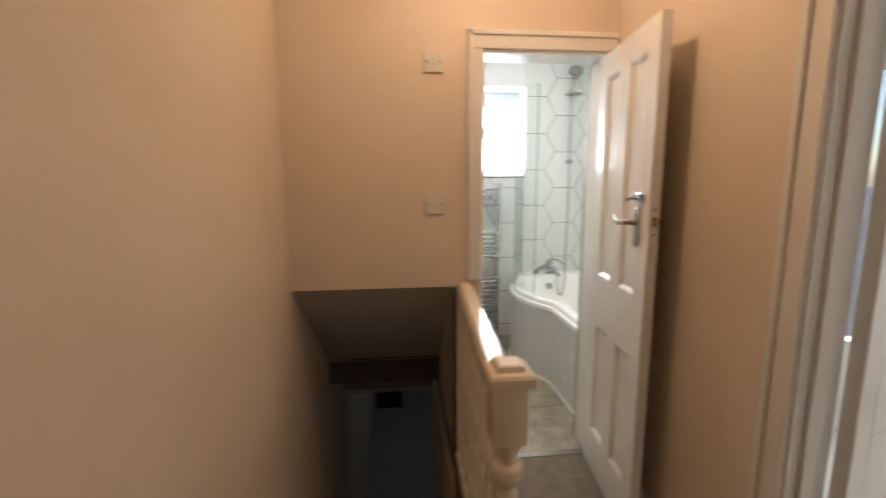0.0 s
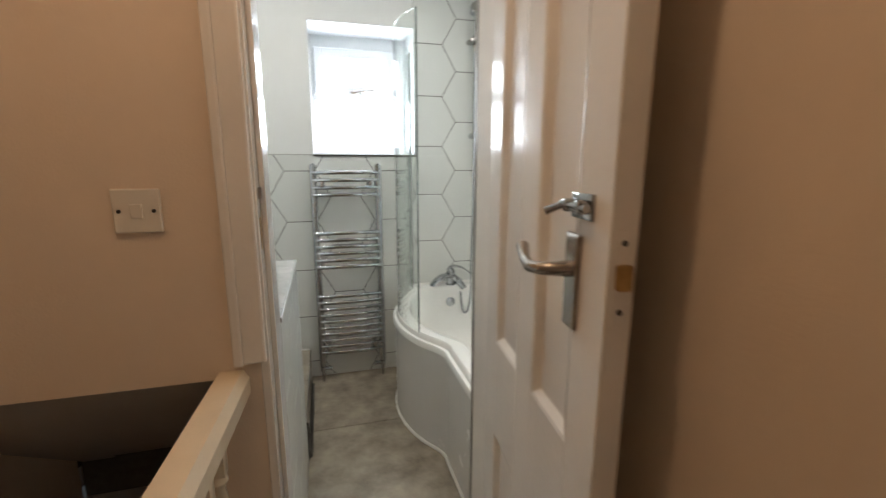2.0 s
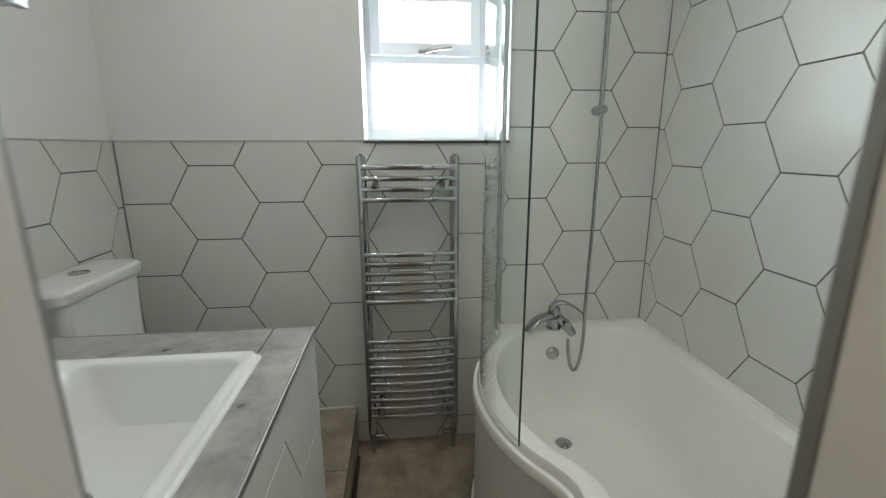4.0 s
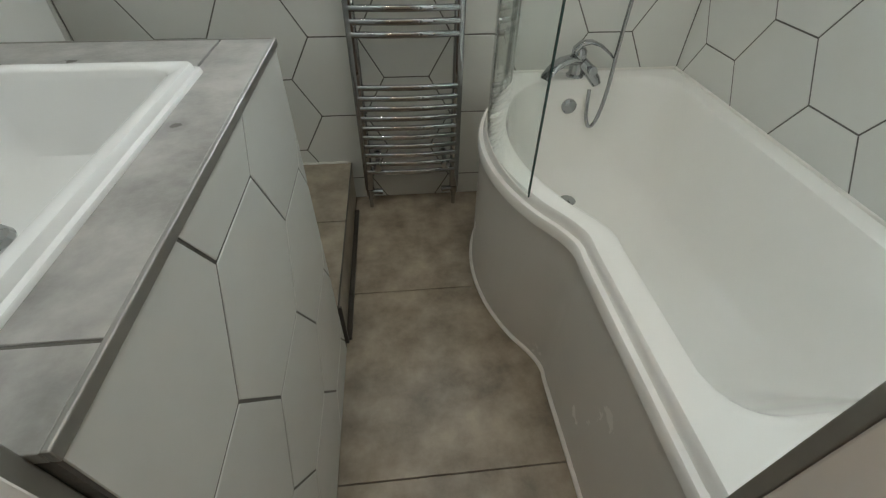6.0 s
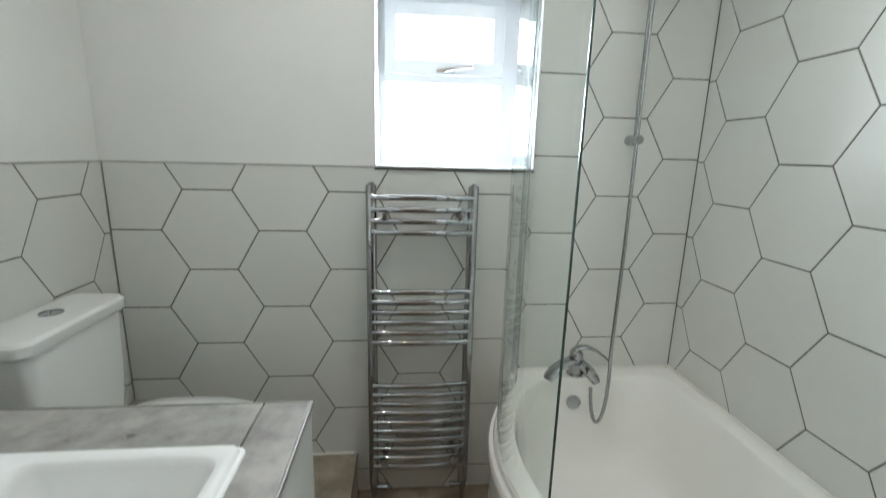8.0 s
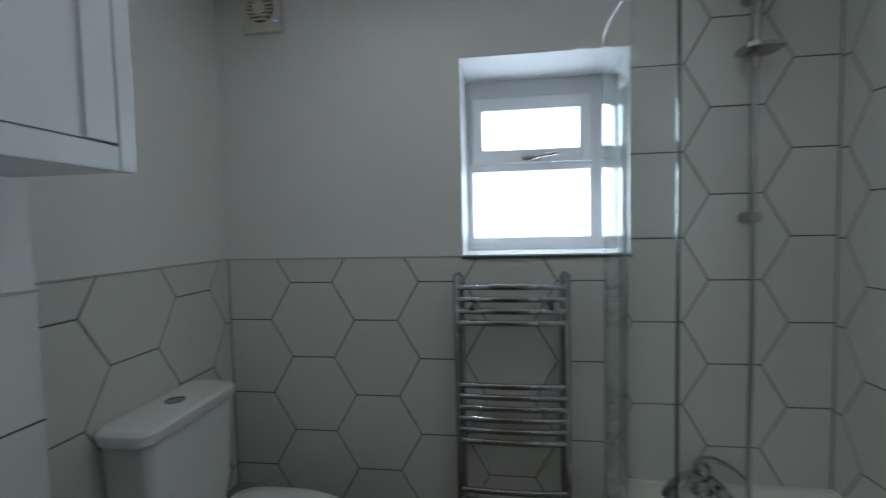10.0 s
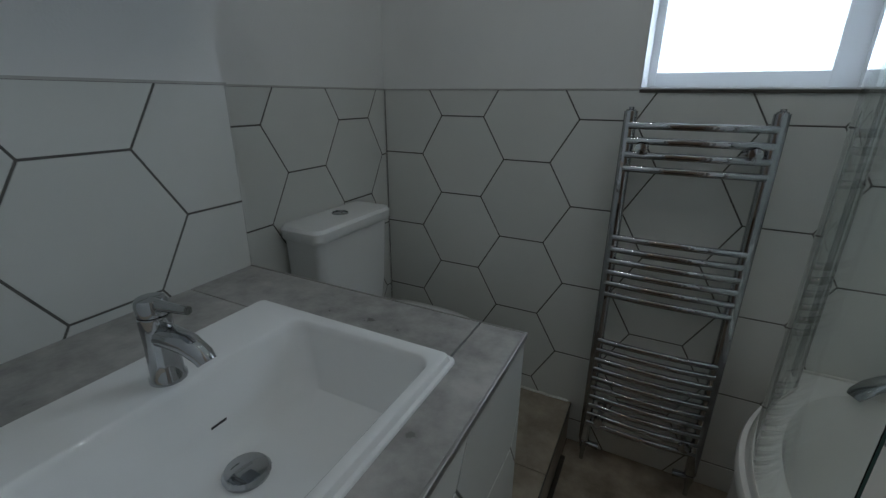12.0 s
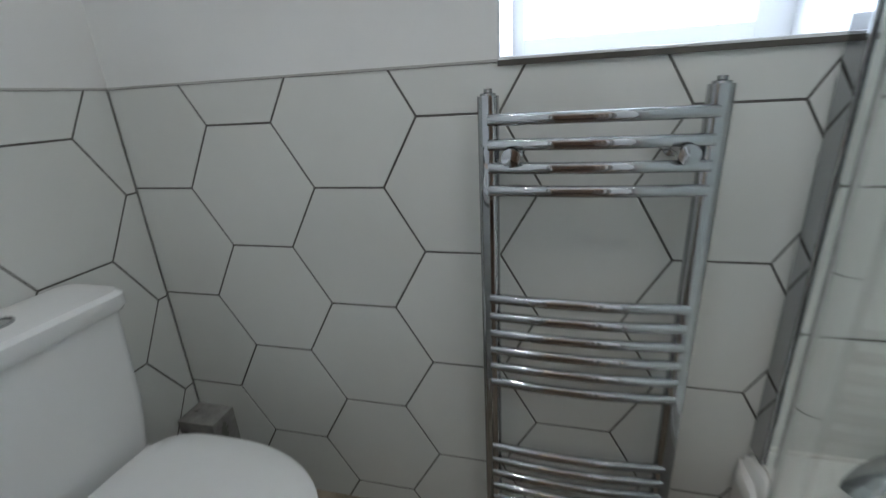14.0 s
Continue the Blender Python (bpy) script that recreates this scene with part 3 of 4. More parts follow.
part("soap_dish", bm, NICKEL, shower, "grey shower soap dish", True)
head_m = Matrix.Translation((1.425, 3.47, 2.235)) @ Euler((radians(55), 0, radians(-10))).to_matrix().to_4x4()
hd = shifted(lathe([(0.002, 0.014), (0.03, 0.013), (0.05, 0.004), (0.053, -0.006), (0.048, -0.012), (0.002, -0.012)]), head_m)
tube([(1.425, 3.475, 2.235), (1.428, 3.52, 2.20), (1.432, 3.545, 2.13), (1.433, 3.55, 2.06), (1.433, 3.552, 2.01)], [0.016, 0.013, 0.012, 0.011, 0.010], hd)
part("handset", hd, NICKEL, shower, "grey and chrome shower handset", True)
hose = [(1.433, 3.552, 2.01), (1.432, 3.55, 1.85), (1.43, 3.545, 1.5), (1.425, 3.535, 1.1), (1.412, 3.52, 0.75)] + [tuple(p) for p in bezier([(1.408, 3.512, 0.66), (1.41, 3.48, 0.33), (1.33, 3.47, 0.31), (1.340, 3.518, 0.525)], 18)]
part("hose", tube(hose, 0.0075, sides=10), CHROME, shower, smooth=True)

# glass bath screen, curved along the rim
screen = thing("bath_screen", "curved clear glass bath screen with chrome hinge profile", "shower screen")
ys = [3.557 + (2.785 - 3.557) * i / 140 for i in range(141)]
lean = [0.034 - 0.040 * (i / 140) ** 2 for i in range(141)]
outer = [(bath_left(y) + d, y) for y, d in zip(ys, lean)]
inner = [(bath_left(y) + d + 0.006, y) for y, d in zip(ys, lean)]
loop = outer + inner[::-1]
pane = part("glass", loft([[(x, y, z) for x, y in loop] for z in (0.568, 1.975)]), CLEAR, screen, "clear curved safety glass", True)
pane.visible_shadow = False
ex, ey = outer[-1]
part("glass_edge", box(ex + 0.001, ex + 0.005, ey - 0.003, ey - 0.001, 0.568, 1.975), GLASS_EDGE, screen, "dark polished glass edge")
hx = bath_left(3.56) + 0.036
part("hinge_profile", box(hx - 0.006, hx + 0.010, 3.555, BACK, 0.566, 1.98, 0.004), CHROME, screen, "chrome wall profile")
part("bottom_seal", tube([(x + 0.003, y, 0.568) for x, y in outer], 0.005, sides=6), SEAL, screen)

# towel rail
rail = thing("towel_radiator", "tall chrome ladder towel radiator on the tiled wall", "radiator")
PX0, PX1, PY = 0.448, 0.820, 3.532


def bulged(c, p):
    return math.copysign(abs(c) ** p, c)


for x in (PX0, PX1):
    bm = loft([[(x + 0.0195 * bulged(math.cos(a), 0.55), PY + 0.015 * bulged(math.sin(a), 0.8), z) for a in [2 * math.pi * k / 28 for k in range(28)]] for z in (0.100, 1.338)])
    post = part("post", bm, CHROME, rail, smooth=True)
    part("post_cap", lathe([(0.015, 0.0), (0.015, 0.004), (0.008, 0.006), (0.008, 0.012), (0.001, 0.012)], (x, PY, 1.338), sides=12), CHROME, post, smooth=True)
levels = [1.297, 1.253, 1.211, 1.169] + [0.942 - 0.041 * i for i in range(6)] + [0.554 - 0.0403 * i for i in range(10)]
bar_mesh = None
for z in levels:
    if bar_mesh is None:
        rings = []
        for i in range(21):
            x, y = PX0 + (PX1 - PX0) * i / 20, PY - 0.010 - 0.012 * math.sin(math.pi * i / 20)
            rings.append([(x, y + 0.0085 * bulged(math.cos(a), 0.85), 0.0108 * bulged(math.sin(a), 0.75)) for a in [2 * math.pi * k / 18 for k in range(18)]])
        bar_mesh = finish(loft(rings), "bar", CHROME, True)
    bar = new("bar", bar_mesh)
    bar.parent, bar.location = rail, (0, 0, z)
for x in (0.492, 0.778):
    for z in (1.232, 0.225):
        bm = lathe([(0.018, 0.0), (0.018, -0.006), (0.010, -0.01), (0.009, -0.105), (0.017, -0.107), (0.017, -0.120), (0.001, -0.122)], (x, BACK, z), axis="y", sides=14)
        part("wall_fixing", bm, CHROME, rail, smooth=True)
for x, s in ((PX0, 1), (PX1, -1)):
    bm = lathe([(0.011, 0.0), (0.011, 0.02), (0.016, 0.022), (0.016, 0.05), (0.011, 0.053), (0.011, 0.075)], (x, PY, 0.045), sides=14)
    tube([(x, PY, 0.085), (x + s * 0.04, PY - 0.005, 0.085), (x + s * 0.055, PY - 0.005, 0.085)], [0.011, 0.013, 0.014], bm, 12)
    tube([(x, PY, 0.0), (x, PY, 0.05)], 0.008, bm, 10)
    part("valve", bm, CHROME, rail, "chrome radiator valve and pipe", True)

# raised platform under the toilet
PLAT = 0.188
platform = tagged(part("platform", box(LEFT - 0.005, 0.364, 2.794, BACK, 0.0, PLAT - 0.01), GROUT, None, "boxed step tiled in beige stone under the toilet"), kind="structure")
part("top_tile", box(LEFT - 0.003, 0.372, 2.795, 3.20, PLAT - 0.01, PLAT, 0.001), STONE, platform)
part("top_tile", box(LEFT - 0.003, 0.372, 3.204, BACK - 0.001, PLAT - 0.01, PLAT, 0.001), STONE, platform)
part("edge_trim", box(0.364, 0.376, 2.795, BACK - 0.001, PLAT - 0.014, PLAT - 0.002, 0.002), DARK_TRIM, platform)
part("front_tile", box(0.364, 0.373, 2.798, BACK - 0.001, 0.0, PLAT - 0.014, 0.001), STONE, platform)
part("corner_trim", box(0.366, 0.384, 2.789, 2.798, 0.0, PLAT - 0.004, 0.002), DARK_TRIM, platform)
part("foot_seal", box(0.373, 0.392, 2.80, 3.50, 0.0, 0.012, 0.004), DARK_TRIM, platform)

part("back_seal", tube([(0.16 + 0.02 * i, BACK - 0.003, PLAT + 0.002 + 0.002 * math.sin(i * 1.7)) for i in range(11)], 0.005, sides=6), SEAL, platform, "rough white sealant bead")

# vanity block with tiled front and stone-look top
vanity = thing("vanity_unit", "boxed-in vanity with hexagon tiled front", "vanity")
vanity.location = (0.004, -0.020, 0.0)
bm = box(0.350, 0.3716, NEAR + 0.033, 2.786, 0.0, 0.941)
box(-0.364, 0.350, 2.766, 2.786, 0.186, 0.941, bm=bm)
part("carcass", bm, GROUT, vanity)
BX0, BX1, BY0, BY1 = -0.135, 0.318, 2.105, 2.628
counter = thing("worktop", "grey concrete-look tiled worktop round the basin", "worktop")
counter.location = (0.004, -0.021, 0.010)
SHIFT = Vector((-0.014, 0.017, -0.040))
ax0, ax1, ay0, ay1 = BX0 + SHIFT.x + 0.02, BX1 + SHIFT.x - 0.02, BY0 + SHIFT.y + 0.02, BY1 + SHIFT.y - 0.02
for x0, x1, y0, y1 in ((-0.369, ax0, NEAR + 0.033, ay1 - 0.003), (ax1, 0.371, 2.152, 2.790), (ax1, 0.371, NEAR + 0.033, 2.148), (-0.369, ax1 - 0.004, ay1, 2.790), (ax0 + 0.004, ax1 - 0.004, NEAR + 0.033, ay0)):
    part("stone_tile", box(x0, x1, y0, y1, 0.9325, 0.9445, 0.0008), WORKTOP, counter)
part("grout_bed", box(ax1 + 0.002, 0.370, NEAR + 0.035, 2.788, 0.930, 0.9428), GROUT, counter)
bm = box(0.371, 0.377, NEAR + 0.033, 2.795, 0.9315, 0.9455, 0.0015)
box(-0.369, 0.371, 2.790, 2.795, 0.9315, 0.9455, 0.0015, bm=bm)
part("edge_trim", bm, TRIM, counter, "brushed metal tile trim")

basin = thing("basin", "white ceramic rectangular inset basin", "basin")
basin.location = SHIFT + Vector((-0.006, -0.018, 0.010))
R = rounded_rect
rings = [R(BX0 - 0.003, BX1 + 0.003, BY0 - 0.003, BY1 + 0.003, 0.014, 0.982), R(BX0 - 0.003, BX1 + 0.003, BY0 - 0.003, BY1 + 0.003, 0.014, 0.988), R(BX0 - 0.002, BX1 + 0.002, BY0 - 0.002, BY1 + 0.002, 0.014, 0.990),
         R(BX0 + 0.004, BX1 - 0.004, BY0 + 0.004, BY1 - 0.004, 0.012, 0.991), R(BX0 + 0.006, BX1 - 0.006, BY0 + 0.006, BY1 - 0.006, 0.012, 0.999), R(BX0 + 0.0075, BX1 - 0.0075, BY0 + 0.0075, BY1 - 0.0075, 0.012, 1.001), R(BX0 + 0.012, BX1 - 0.012, BY0 + 0.012, BY1 - 0.012, 0.012, 1.001),
         R(-0.014, BX1 - 0.024, BY0 + 0.028, BY1 - 0.028, 0.03, 1.000), R(-0.009, BX1 - 0.027, BY0 + 0.032, BY1 - 0.032, 0.03, 0.997), R(-0.004, BX1 - 0.030, BY0 + 0.036, BY1 - 0.036, 0.03, 0.987),
         R(0.018, BX1 - 0.044, BY0 + 0.056, BY1 - 0.056, 0.04, 0.915), R(0.032, BX1 - 0.056, BY0 + 0.072, BY1 - 0.072, 0.045, 0.890), R(0.055, BX1 - 0.09, BY0 + 0.11, BY1 - 0.11, 0.045, 0.880), R(0.075, 0.125, 2.345, 2.395, 0.024, 0.874)]
part("bowl", loft(rings, cap_first=False), CERAMIC, basin, smooth=True)
bm = lathe([(0.001, -0.004), (0.033, -0.004), (0.035, 0.004), (0.031, 0.010), (0.015, 0.014), (0.001, 0.014)], (0.100, 2.370, 0.876))
part("waste_plug", bm, CHROME, basin, "chrome domed click plug", True)
part("maker_mark", box(0.030, 0.031, 2.372, 2.398, 0.925, 0.929), DARK, basin)

tap = thing("basin_tap", "chrome single-lever basin mixer tap", "tap")
tap.location = SHIFT + Vector((0.038, -0.038, 0.010))
bm = lathe([(0.026, 0.0), (0.026, 0.006), (0.023, 0.010), (0.0215, 0.06), (0.022, 0.105), (0.0215, 0.108)], (-0.085, 2.387, 1.0))
part("body", bm, CHROME, tap, smooth=True)
part("spout", tube([(-0.085, 2.387, 1.074), (-0.055, 2.387, 1.080), (-0.015, 2.387, 1.078), (0.014, 2.387, 1.068), (0.020, 2.387, 1.060)], [0.018, 0.018, 0.0165, 0.0145, 0.013], sides=14), CHROME, tap, smooth=True)
bm = lathe([(0.022, 0.0), (0.022, 0.018), (0.019, 0.024), (0.001, 0.026)], (-0.085, 2.387, 1.110))
tube([(-0.085, 2.387, 1.124), (-0.05, 2.387, 1.128), (0.0, 2.387, 1.134)], [0.012, 0.008, 0.006], bm, 10)
part("lever", bm, CHROME, tap, smooth=True)

# toilet
toilet = thing("toilet", "white close-coupled ceramic toilet with lid down", "toilet")
CY = 3.18
rings = [R(LEFT + 0.004, -0.345, 3.02, 3.34, 0.03, 0.60), R(LEFT + 0.004, -0.338, 3.005, 3.355, 0.03, 0.72), R(LEFT + 0.004, -0.332, 2.995, 3.365, 0.03, 0.945)]
part("cistern", loft(rings), CERAMIC, toilet, smooth=True)
rings = [R(LEFT + 0.004, -0.326, 2.985, 3.375, 0.035, 0.945), R(LEFT + 0.003, -0.320, 2.978, 3.382, 0.035, 0.955), R(LEFT + 0.003, -0.320, 2.978, 3.382, 0.035, 0.980), R(LEFT + 0.010, -0.328, 2.986, 3.374, 0.033, 0.990), R(LEFT + 0.03, -0.345, 3.01, 3.35, 0.025, 0.992)]
part("cistern_lid", loft(rings), CERAMIC, toilet, smooth=True)
bm = lathe([(0.001, 0.0), (0.029, 0.0), (0.029, 0.004), (0.026, 0.006), (0.025, 0.003), (0.001, 0.003)], (-0.412, CY + 0.01, 0.991))
part("flush_button", bm, CHROME, toilet, "chrome dual flush button", True)


def oval(x0, x1, half, z, n=48, y=CY):
    pts = []
    for k in range(n):
        t = 2 * math.pi * k / n
        c, s = math.cos(t), math.sin(t)
        p = 2.0 if c > 0 else 4.5
        r = (abs(c) ** p + abs(s) ** p) ** (-1 / p)
        mid = x0 + (x1 - x0) * 0.42
        pts.append((mid + r * c * ((x1 - mid) if c > 0 else (mid - x0)), y + r * s * half, z))
    return pts


rings = [oval(-0.47, -0.02, 0.105, PLAT), oval(-0.47, -0.03, 0.10, PLAT + 0.05), oval(-0.47, -0.01, 0.115, 0.38), oval(-0.47, 0.08, 0.155, 0.49), oval(-0.47, 0.130, 0.172, 0.555), oval(-0.47, 0.135, 0.175, 0.572)]
part("pan", loft(rings), CERAMIC, toilet, smooth=True)
rings = [oval(-0.315, 0.153, 0.180, 0.574), oval(-0.315, 0.165, 0.183, 0.585), oval(-0.315, 0.165, 0.183, 0.597), oval(-0.312, 0.152, 0.178, 0.600)]
part("seat", loft(rings), CERAMIC, toilet, smooth=True)
rings = [oval(-0.32, 0.155, 0.181, 0.601), oval(-0.32, 0.170, 0.187, 0.607), oval(-0.32, 0.169, 0.187, 0.618), oval(-0.315, 0.156, 0.177, 0.626), oval(-0.28, 0.08, 0.13, 0.630)]
part("lid", loft(rings), CERAMIC, toilet, smooth=True)

boxing = part("pipe_boxing", box(LEFT, LEFT + 0.125, 3.525, BACK, PLAT, 0.472, 0.002), WORKTOP)
tagged(boxing, "small grey tiled pipe boxing in the corner behind the toilet", "pipe boxing")

# wall cabinet
cabinet = thing("wall_cabinet", "pale grey gloss wall cabinet over the basin", "cabinet")
CX = -0.100
part("body", box(-0.373, CX - 0.020, NEAR + 0.008, 2.752, 1.632, 2.40, 0.001), CABINET, cabinet)
part("pelmet_rail", box(CX - 0.020, CX, NEAR + 0.008, 2.720, 1.630, 1.676, 0.002), CABINET, cabinet)
part("end_post", box(CX - 0.020, CX + 0.001, 2.7215, 2.758, 1.630, 2.40, 0.002), CABINET, cabinet)
y0, y1 = 2.052, 2.718
leaf = part("door", box(CX - 0.018, CX - 0.007, y0, y1, 1.681, 2.398), CABINET, cabinet)
for a, b in ((y0, y0 + 0.06), (y1 - 0.06, y1)):
    part("stile", box(CX - 0.007, CX, a, b, 1.681, 2.398, 0.001), CABINET, leaf)
part("top_rail", box(CX - 0.007, CX, y0 + 0.06, y1 - 0.06, 2.34, 2.398, 0.001), CABINET, leaf)

# recessed ceiling downlights
for sx, sy in SPOTS:
    down = thing("downlight", "small round recessed ceiling downlight, lit", "ceiling light", "bathroom downlights")
    part("ring", lathe([(0.030, 0.0), (0.043, 0.0), (0.043, -0.003), (0.034, -0.007), (0.030, -0.005)], (sx, sy, TOP), sides=24), CHROME, down, smooth=True)
    lens = part("lens", lathe([(0.001, -0.001), (0.030, -0.001), (0.030, -0.004), (0.001, -0.004)], (sx, sy, TOP), sides=20), LENS, down, "glowing lens")
    lens.visible_shadow = False

# extractor fan
fan = thing("extractor_fan", "white square extractor fan with round grille", "fan")
FX, FZ = -0.300, 2.364
part("housing", box(FX - 0.080, FX + 0.080, BACK - 0.020, BACK + 0.009, FZ - 0.083, FZ + 0.083, 0.006), PLASTIC, fan)
part("recess", lathe([(0.001, 0.0), (0.052, 0.0), (0.052, -0.003), (0.001, -0.003)], (FX, BACK - 0.0195, FZ), axis="y", sides=28), DARK, fan)
for i in range(7):
    z = FZ - 0.042 + 0.014 * i
    half = math.sqrt(max(0.0004, 0.052 ** 2 - (z - FZ) ** 2))
    part("slat", box(FX - half, FX + half, BACK - 0.031, BACK - 0.022, z - 0.003, z + 0.003), PLASTIC, fan)
part("hub", lathe([(0.001, 0.0), (0.026, 0.0), (0.026, -0.011), (0.001, -0.012)], (FX, BACK - 0.022, FZ), axis="y", sides=20), PLASTIC, fan)
part("led", box(FX + 0.055, FX + 0.067, BACK - 0.022, BACK - 0.019, FZ - 0.052, FZ - 0.048), LED, fan, "blue indicator light")


# landing things
def light_switch(z, label):
    plate = thing("light_switch", label, "switch", "switches beside the bathroom door")
    x = 0.149
    part("plate", box(x - 0.042, x + 0.042, DIV - 0.010, DIV, z - 0.043, z + 0.043, 0.003), PLASTIC, plate)
    part("rocker", shifted(box(-0.010, 0.010, -0.004, 0.002, -0.014, 0.014, 0.001), pose(x, DIV - 0.010, z, 5)), PLASTIC, plate)
    for sx in (-0.030, 0.030):
        part("screw", lathe([(0.001, 0.0), (0.004, 0.0), (0.004, -0.0015), (0.001, -0.002)], (x + sx, DIV - 0.010, z), axis="y", sides=10), DARK, plate)


light_switch(1.257, "white plastic single light switch with two screws")
light_switch(1.853, "white plastic isolator switch high on the wall")

banister = thing("banister", "cream painted stair banister with turned spindles and newel", "banister")
NX, NY = 0.238, 0.905
prof = [(-0.052, 0.0), (-0.052, 0.035), (-0.034, 0.055), (0.034, 0.055), (0.052, 0.035), (0.052, 0.0)]
part("handrail", loft([[(0.286 + u * 0.70 + dx, y, 0.845 + w) for u, w in prof] for y, dx in ((0.955, -0.055), (1.25, -0.037), (1.886, 0.0))]), RAIL_PAINT, banister)
bm = box(NX - 0.040, NX + 0.040, NY - 0.040, NY + 0.040, 0.75, 0.895, 0.004)
box(NX - 0.040, NX + 0.040, NY - 0.040, NY + 0.040, -0.15, 0.22, 0.004, bm=bm)
lathe([(0.036, 0.22), (0.040, 0.24), (0.026, 0.27), (0.034, 0.30), (0.030, 0.34), (0.036, 0.46), (0.029, 0.59), (0.024, 0.63), (0.038, 0.652), (0.041, 0.668), (0.038, 0.684), (0.026, 0.694), (0.025, 0.712), (0.034, 0.732), (0.038, 0.75)], (NX, NY, 0), bm)
newel = part("newel_post", bm, RAIL_PAINT, banister, smooth=True)
rings = [[(NX + sx * h, NY + sy * h, z) for sx, sy in ((-1, -1), (1, -1), (1, 1), (-1, 1))] for h, z in ((0.044, 0.893), (0.052, 0.900), (0.052, 0.918), (0.047, 0.925), (0.034, 0.928), (0.030, 0.940), (0.024, 0.943))]
part("newel_cap", loft(rings), RAIL_PAINT, newel)
bm = box(0.243, 0.301, NY + 0.04, 1.886, -0.01, 0.06, 0.004)
part("base_rail", bm, RAIL_PAINT, banister)
spindle = None
for i in range(8):
    y = 1.04 + 0.105 * i
    if spindle is None:
        bm = box(-0.016, 0.016, -0.016, 0.016, 0.06, 0.18, 0.002)
        box(-0.016, 0.016, -0.016, 0.016, 0.73, 0.845, 0.002, bm=bm)
        lathe([(0.014, 0.18), (0.018, 0.195), (0.010, 0.21), (0.017, 0.25), (0.013, 0.36), (0.010, 0.44), (0.018, 0.455), (0.018, 0.47), (0.010, 0.485), (0.014, 0.56), (0.017, 0.66), (0.010, 0.70), (0.018, 0.715), (0.014, 0.73)], (0, 0, 0), bm, 12)
        spindle = finish(bm, "spindle", RAIL_PAINT, True)
    ob = new("spindle", spindle)
    ob.parent, ob.location = banister, (0.268, y, 0)



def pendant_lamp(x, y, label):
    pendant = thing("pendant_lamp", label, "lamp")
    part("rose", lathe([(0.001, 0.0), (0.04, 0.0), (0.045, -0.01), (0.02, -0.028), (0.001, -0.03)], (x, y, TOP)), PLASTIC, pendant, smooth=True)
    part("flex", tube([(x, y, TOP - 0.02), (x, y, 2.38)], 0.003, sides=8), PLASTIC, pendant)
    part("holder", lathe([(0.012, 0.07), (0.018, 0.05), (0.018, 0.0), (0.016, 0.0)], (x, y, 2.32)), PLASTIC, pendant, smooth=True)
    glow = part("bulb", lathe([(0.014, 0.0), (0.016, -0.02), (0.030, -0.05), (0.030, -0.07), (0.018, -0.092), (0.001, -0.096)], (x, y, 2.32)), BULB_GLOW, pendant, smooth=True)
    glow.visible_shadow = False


pendant_lamp(0.34, 1.25, "bare warm bulb hanging on a white flex over the landing")
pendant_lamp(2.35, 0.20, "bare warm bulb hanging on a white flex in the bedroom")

# floor tiles of the bathroom
for x0, x1 in ((0.376, 0.986), (0.990, 1.60)):
    for y0, y1 in ((DIV + 0.036, 2.349), (2.353, 3.003), (3.007, BACK)):
        part("floor_tile", box(x0, x1, y0, y1, -0.008, 0.0, 0.0008, segments=1), STONE, floor)

# hexagon tiles
FLAT, SIDE, COL = 0.300, 0.1732, 0.2598


def clipped(poly, axis, bound, keep_low):
    out = []
    for i, p in enumerate(poly):
        q = poly[(i + 1) % len(poly)]
        a, b = (p[axis] - bound) * (1 if keep_low else -1), (q[axis] - bound) * (1 if keep_low else -1)
        if a <= 0:
            out.append(p)
        if a * b < 0:
            t = a / (a - b)
            out.append((p[0] + t * (q[0] - p[0]), p[1] + t * (q[1] - p[1])))
    return out


def within(poly, u0, u1, v0, v1):
    for axis, bound, low in ((0, u0, False), (0, u1, True), (1, v0, False), (1, v1, True)):
        if len(poly) >= 3:
            poly = clipped(poly, axis, bound, low)
    if len(poly) < 3:
        return []
    area = abs(sum(p[0] * q[1] - q[0] * p[1] for p, q in zip(poly, poly[1:] + poly[:1]))) / 2
    return poly if area > 0.0002 else []


def tile_mesh(poly, place, thick=0.0045):
    """A tile from its outline; place(u, v, d) gives the point at depth d behind the face."""
    mu, mv = sum(p[0] for p in poly) / len(poly), sum(p[1] for p in poly) / len(poly)

    def drawn(p, e):
        du, dv = p[0] - mu, p[1] - mv
        n = math.hypot(du, dv) or 1
        return mu + du * (1 - e / n), mv + dv * (1 - e / n)

    rings = [[place(*p, thick) for p in poly], [place(*p, 0.0008) for p in poly], [place(*drawn(p, 0.0010), 0.0) for p in poly]]
    return loft(rings, cap_first=False)


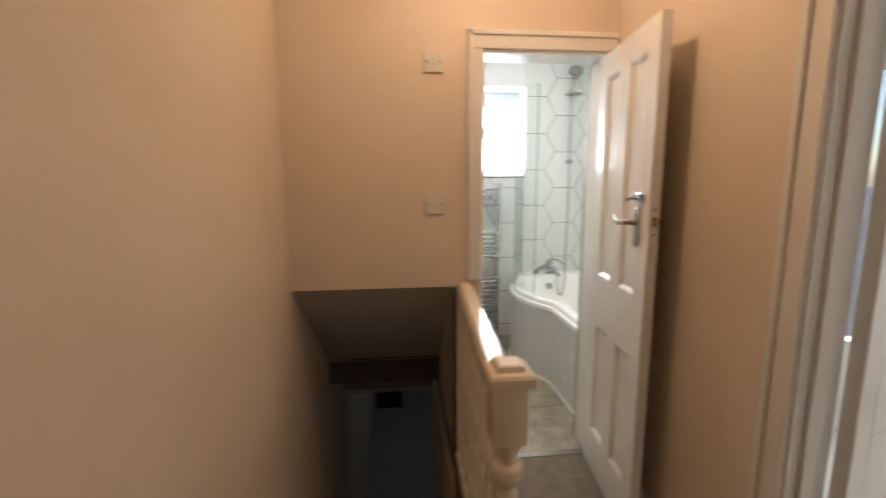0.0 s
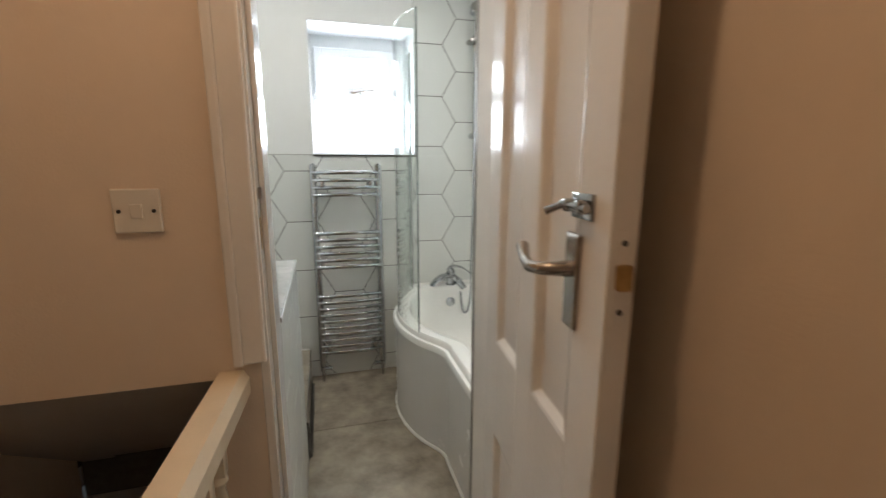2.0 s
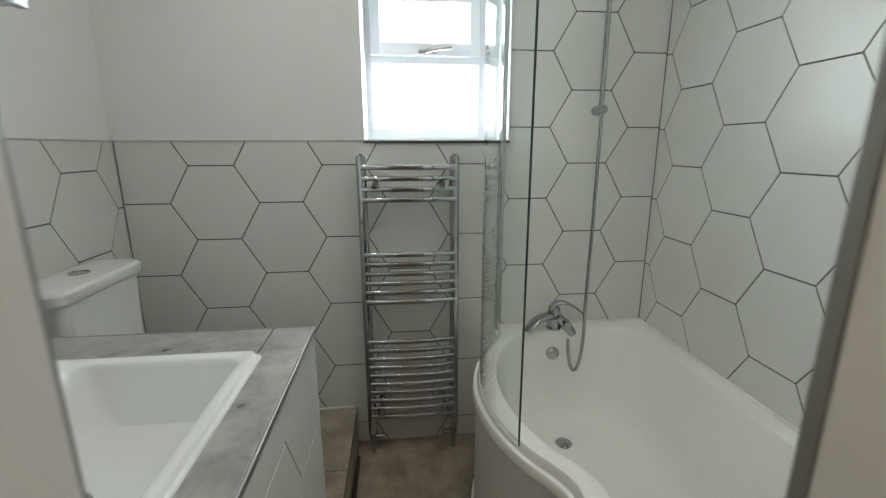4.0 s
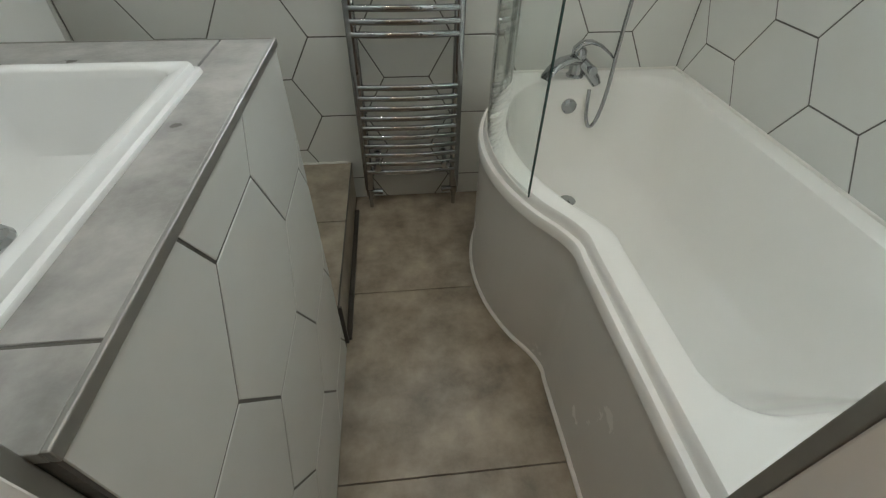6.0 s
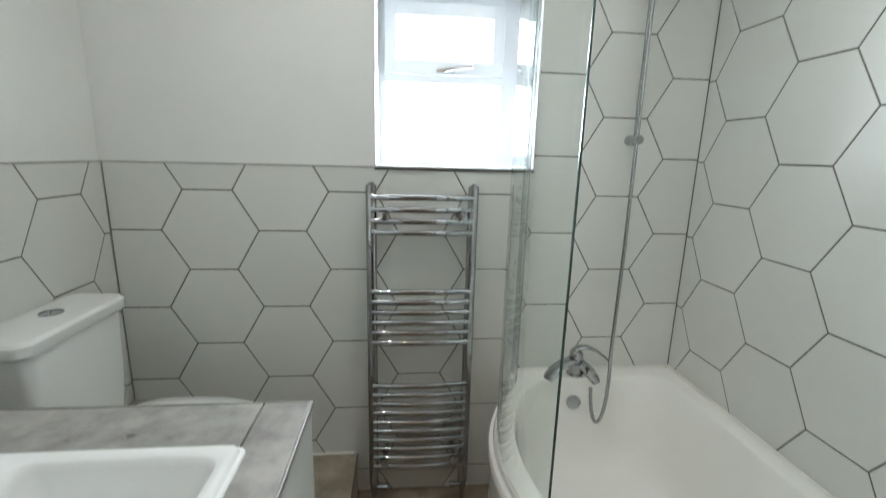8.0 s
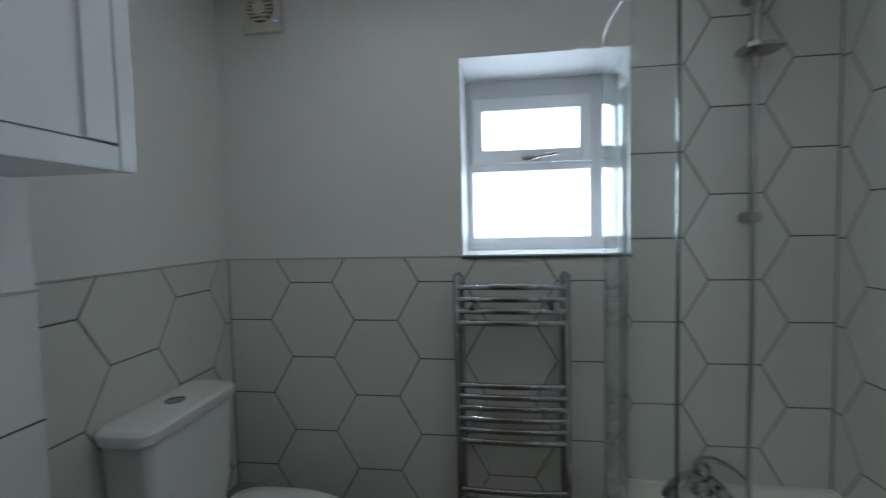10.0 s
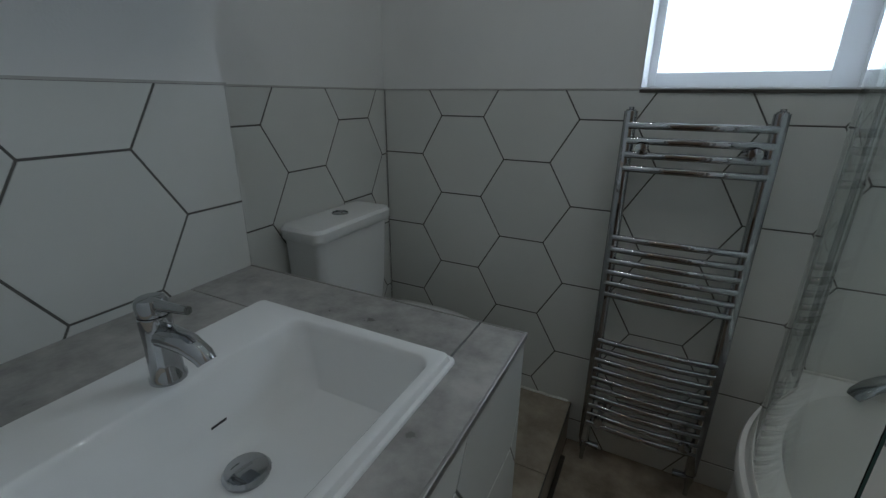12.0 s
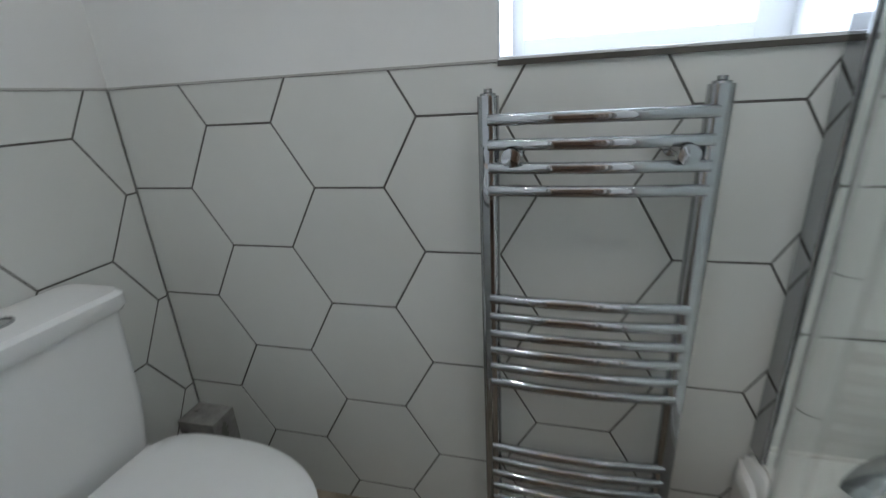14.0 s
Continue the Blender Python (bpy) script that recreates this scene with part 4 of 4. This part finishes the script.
def hexagons(parent, cu, cv, rects, place, grout=0.0048, corner=False):
    r = (FLAT - grout) / 2 / math.cos(radians(30))
    u_lo, u_hi = min(q[0] for q in rects), max(q[1] for q in rects)
    v_lo, v_hi = min(q[2] for q in rects), max(q[3] for q in rects)
    for i in range(-12, 16):
        for k in range(-10, 12):
            u, v = cu + COL * i, cv + FLAT * k + (FLAT / 2 if i % 2 else 0.0)
            if u < u_lo - 0.2 or u > u_hi + 0.2 or v < v_lo - 0.2 or v > v_hi + 0.2:
                continue
            hexa = [(u + r * math.cos(radians(60 * s)), v + r * math.sin(radians(60 * s))) for s in range(6)]
            whole = [(WIN[1] + 0.0001, RIGHT - 0.002, 0.0, TOP)] if corner and u - r > WIN[1] else rects
            for q in whole:
                poly = within(hexa, *q)
                if poly:
                    part("hexagon_tile", tile_mesh(poly, place), TILE, parent)


# window wall: low tiles, and a full-height stretch by the bath
g = 0.0032
part("grout_bed", box(LEFT, WIN[1], BACK + 0.0014, BACK + 0.0088, 0.0, TILE_TOP), GROUT, wall_back)
part("grout_bed", box(WIN[1] + 0.001, RIGHT + 0.008, BACK + 0.0014, BACK + 0.0088, 0.0, TOP), GROUT, wall_back)
hexagons(wall_back, 0.112, 1.005, [(LEFT + g, RIGHT - g, 0.0, TILE_TOP - g), (WIN[1] + 0.001, RIGHT - g, TILE_TOP - g, TOP)], lambda u, v, d: (u, BACK + d, v), corner=True)
hexagons(wall_right, 2.884, 0.846, [(NEAR + 0.008, BACK - g, 0.54, TOP)], lambda u, v, d: (RIGHT + d, u, v))
part("grout_bed", box(LEFT - 0.0088, LEFT - 0.0014, 2.75, BACK, 0.15, TILE_TOP), GROUT, wall_left)
hexagons(wall_left, 3.4075, 1.144, [(2.780, BACK - g, PLAT - 0.01, TILE_TOP - g)], lambda u, v, d: (LEFT - d, u, v))
part("grout_bed", box(-0.3738, -0.3664, NEAR + 0.008, 2.775, 0.930, TILE_TOP), GROUT, wall_box)
hexagons(wall_box, 2.459, 1.125, [(NEAR + 0.009, 2.774, 0.944, TILE_TOP - g)], lambda u, v, d: (-0.365 - d, u, v))
hexagons(vanity, 2.402, 0.715, [(NEAR + 0.036, 2.788, 0.004, 0.942)], lambda u, v, d: (0.373 - d, u, v))
part("end_tile", box(-0.36, 0.368, 2.786, 2.793, PLAT, 0.942), TILE, vanity)
bm = box(LEFT, WIN[0], BACK - 0.0025, BACK + 0.009, TILE_TOP - 0.0025, TILE_TOP + 0.0025)
structure("trim", bm, PALE_TRIM, "thin grey metal trim along the top of the tiles")
bm = box(LEFT - 0.009, LEFT + 0.0025, 2.780, BACK, TILE_TOP - 0.0025, TILE_TOP + 0.0025)
box(-0.374, -0.3625, NEAR + 0.008, 2.777, TILE_TOP - 0.0025, TILE_TOP + 0.0025, bm=bm)
structure("trim_left", bm, PALE_TRIM, "thin grey metal trim along the tile top behind the toilet")
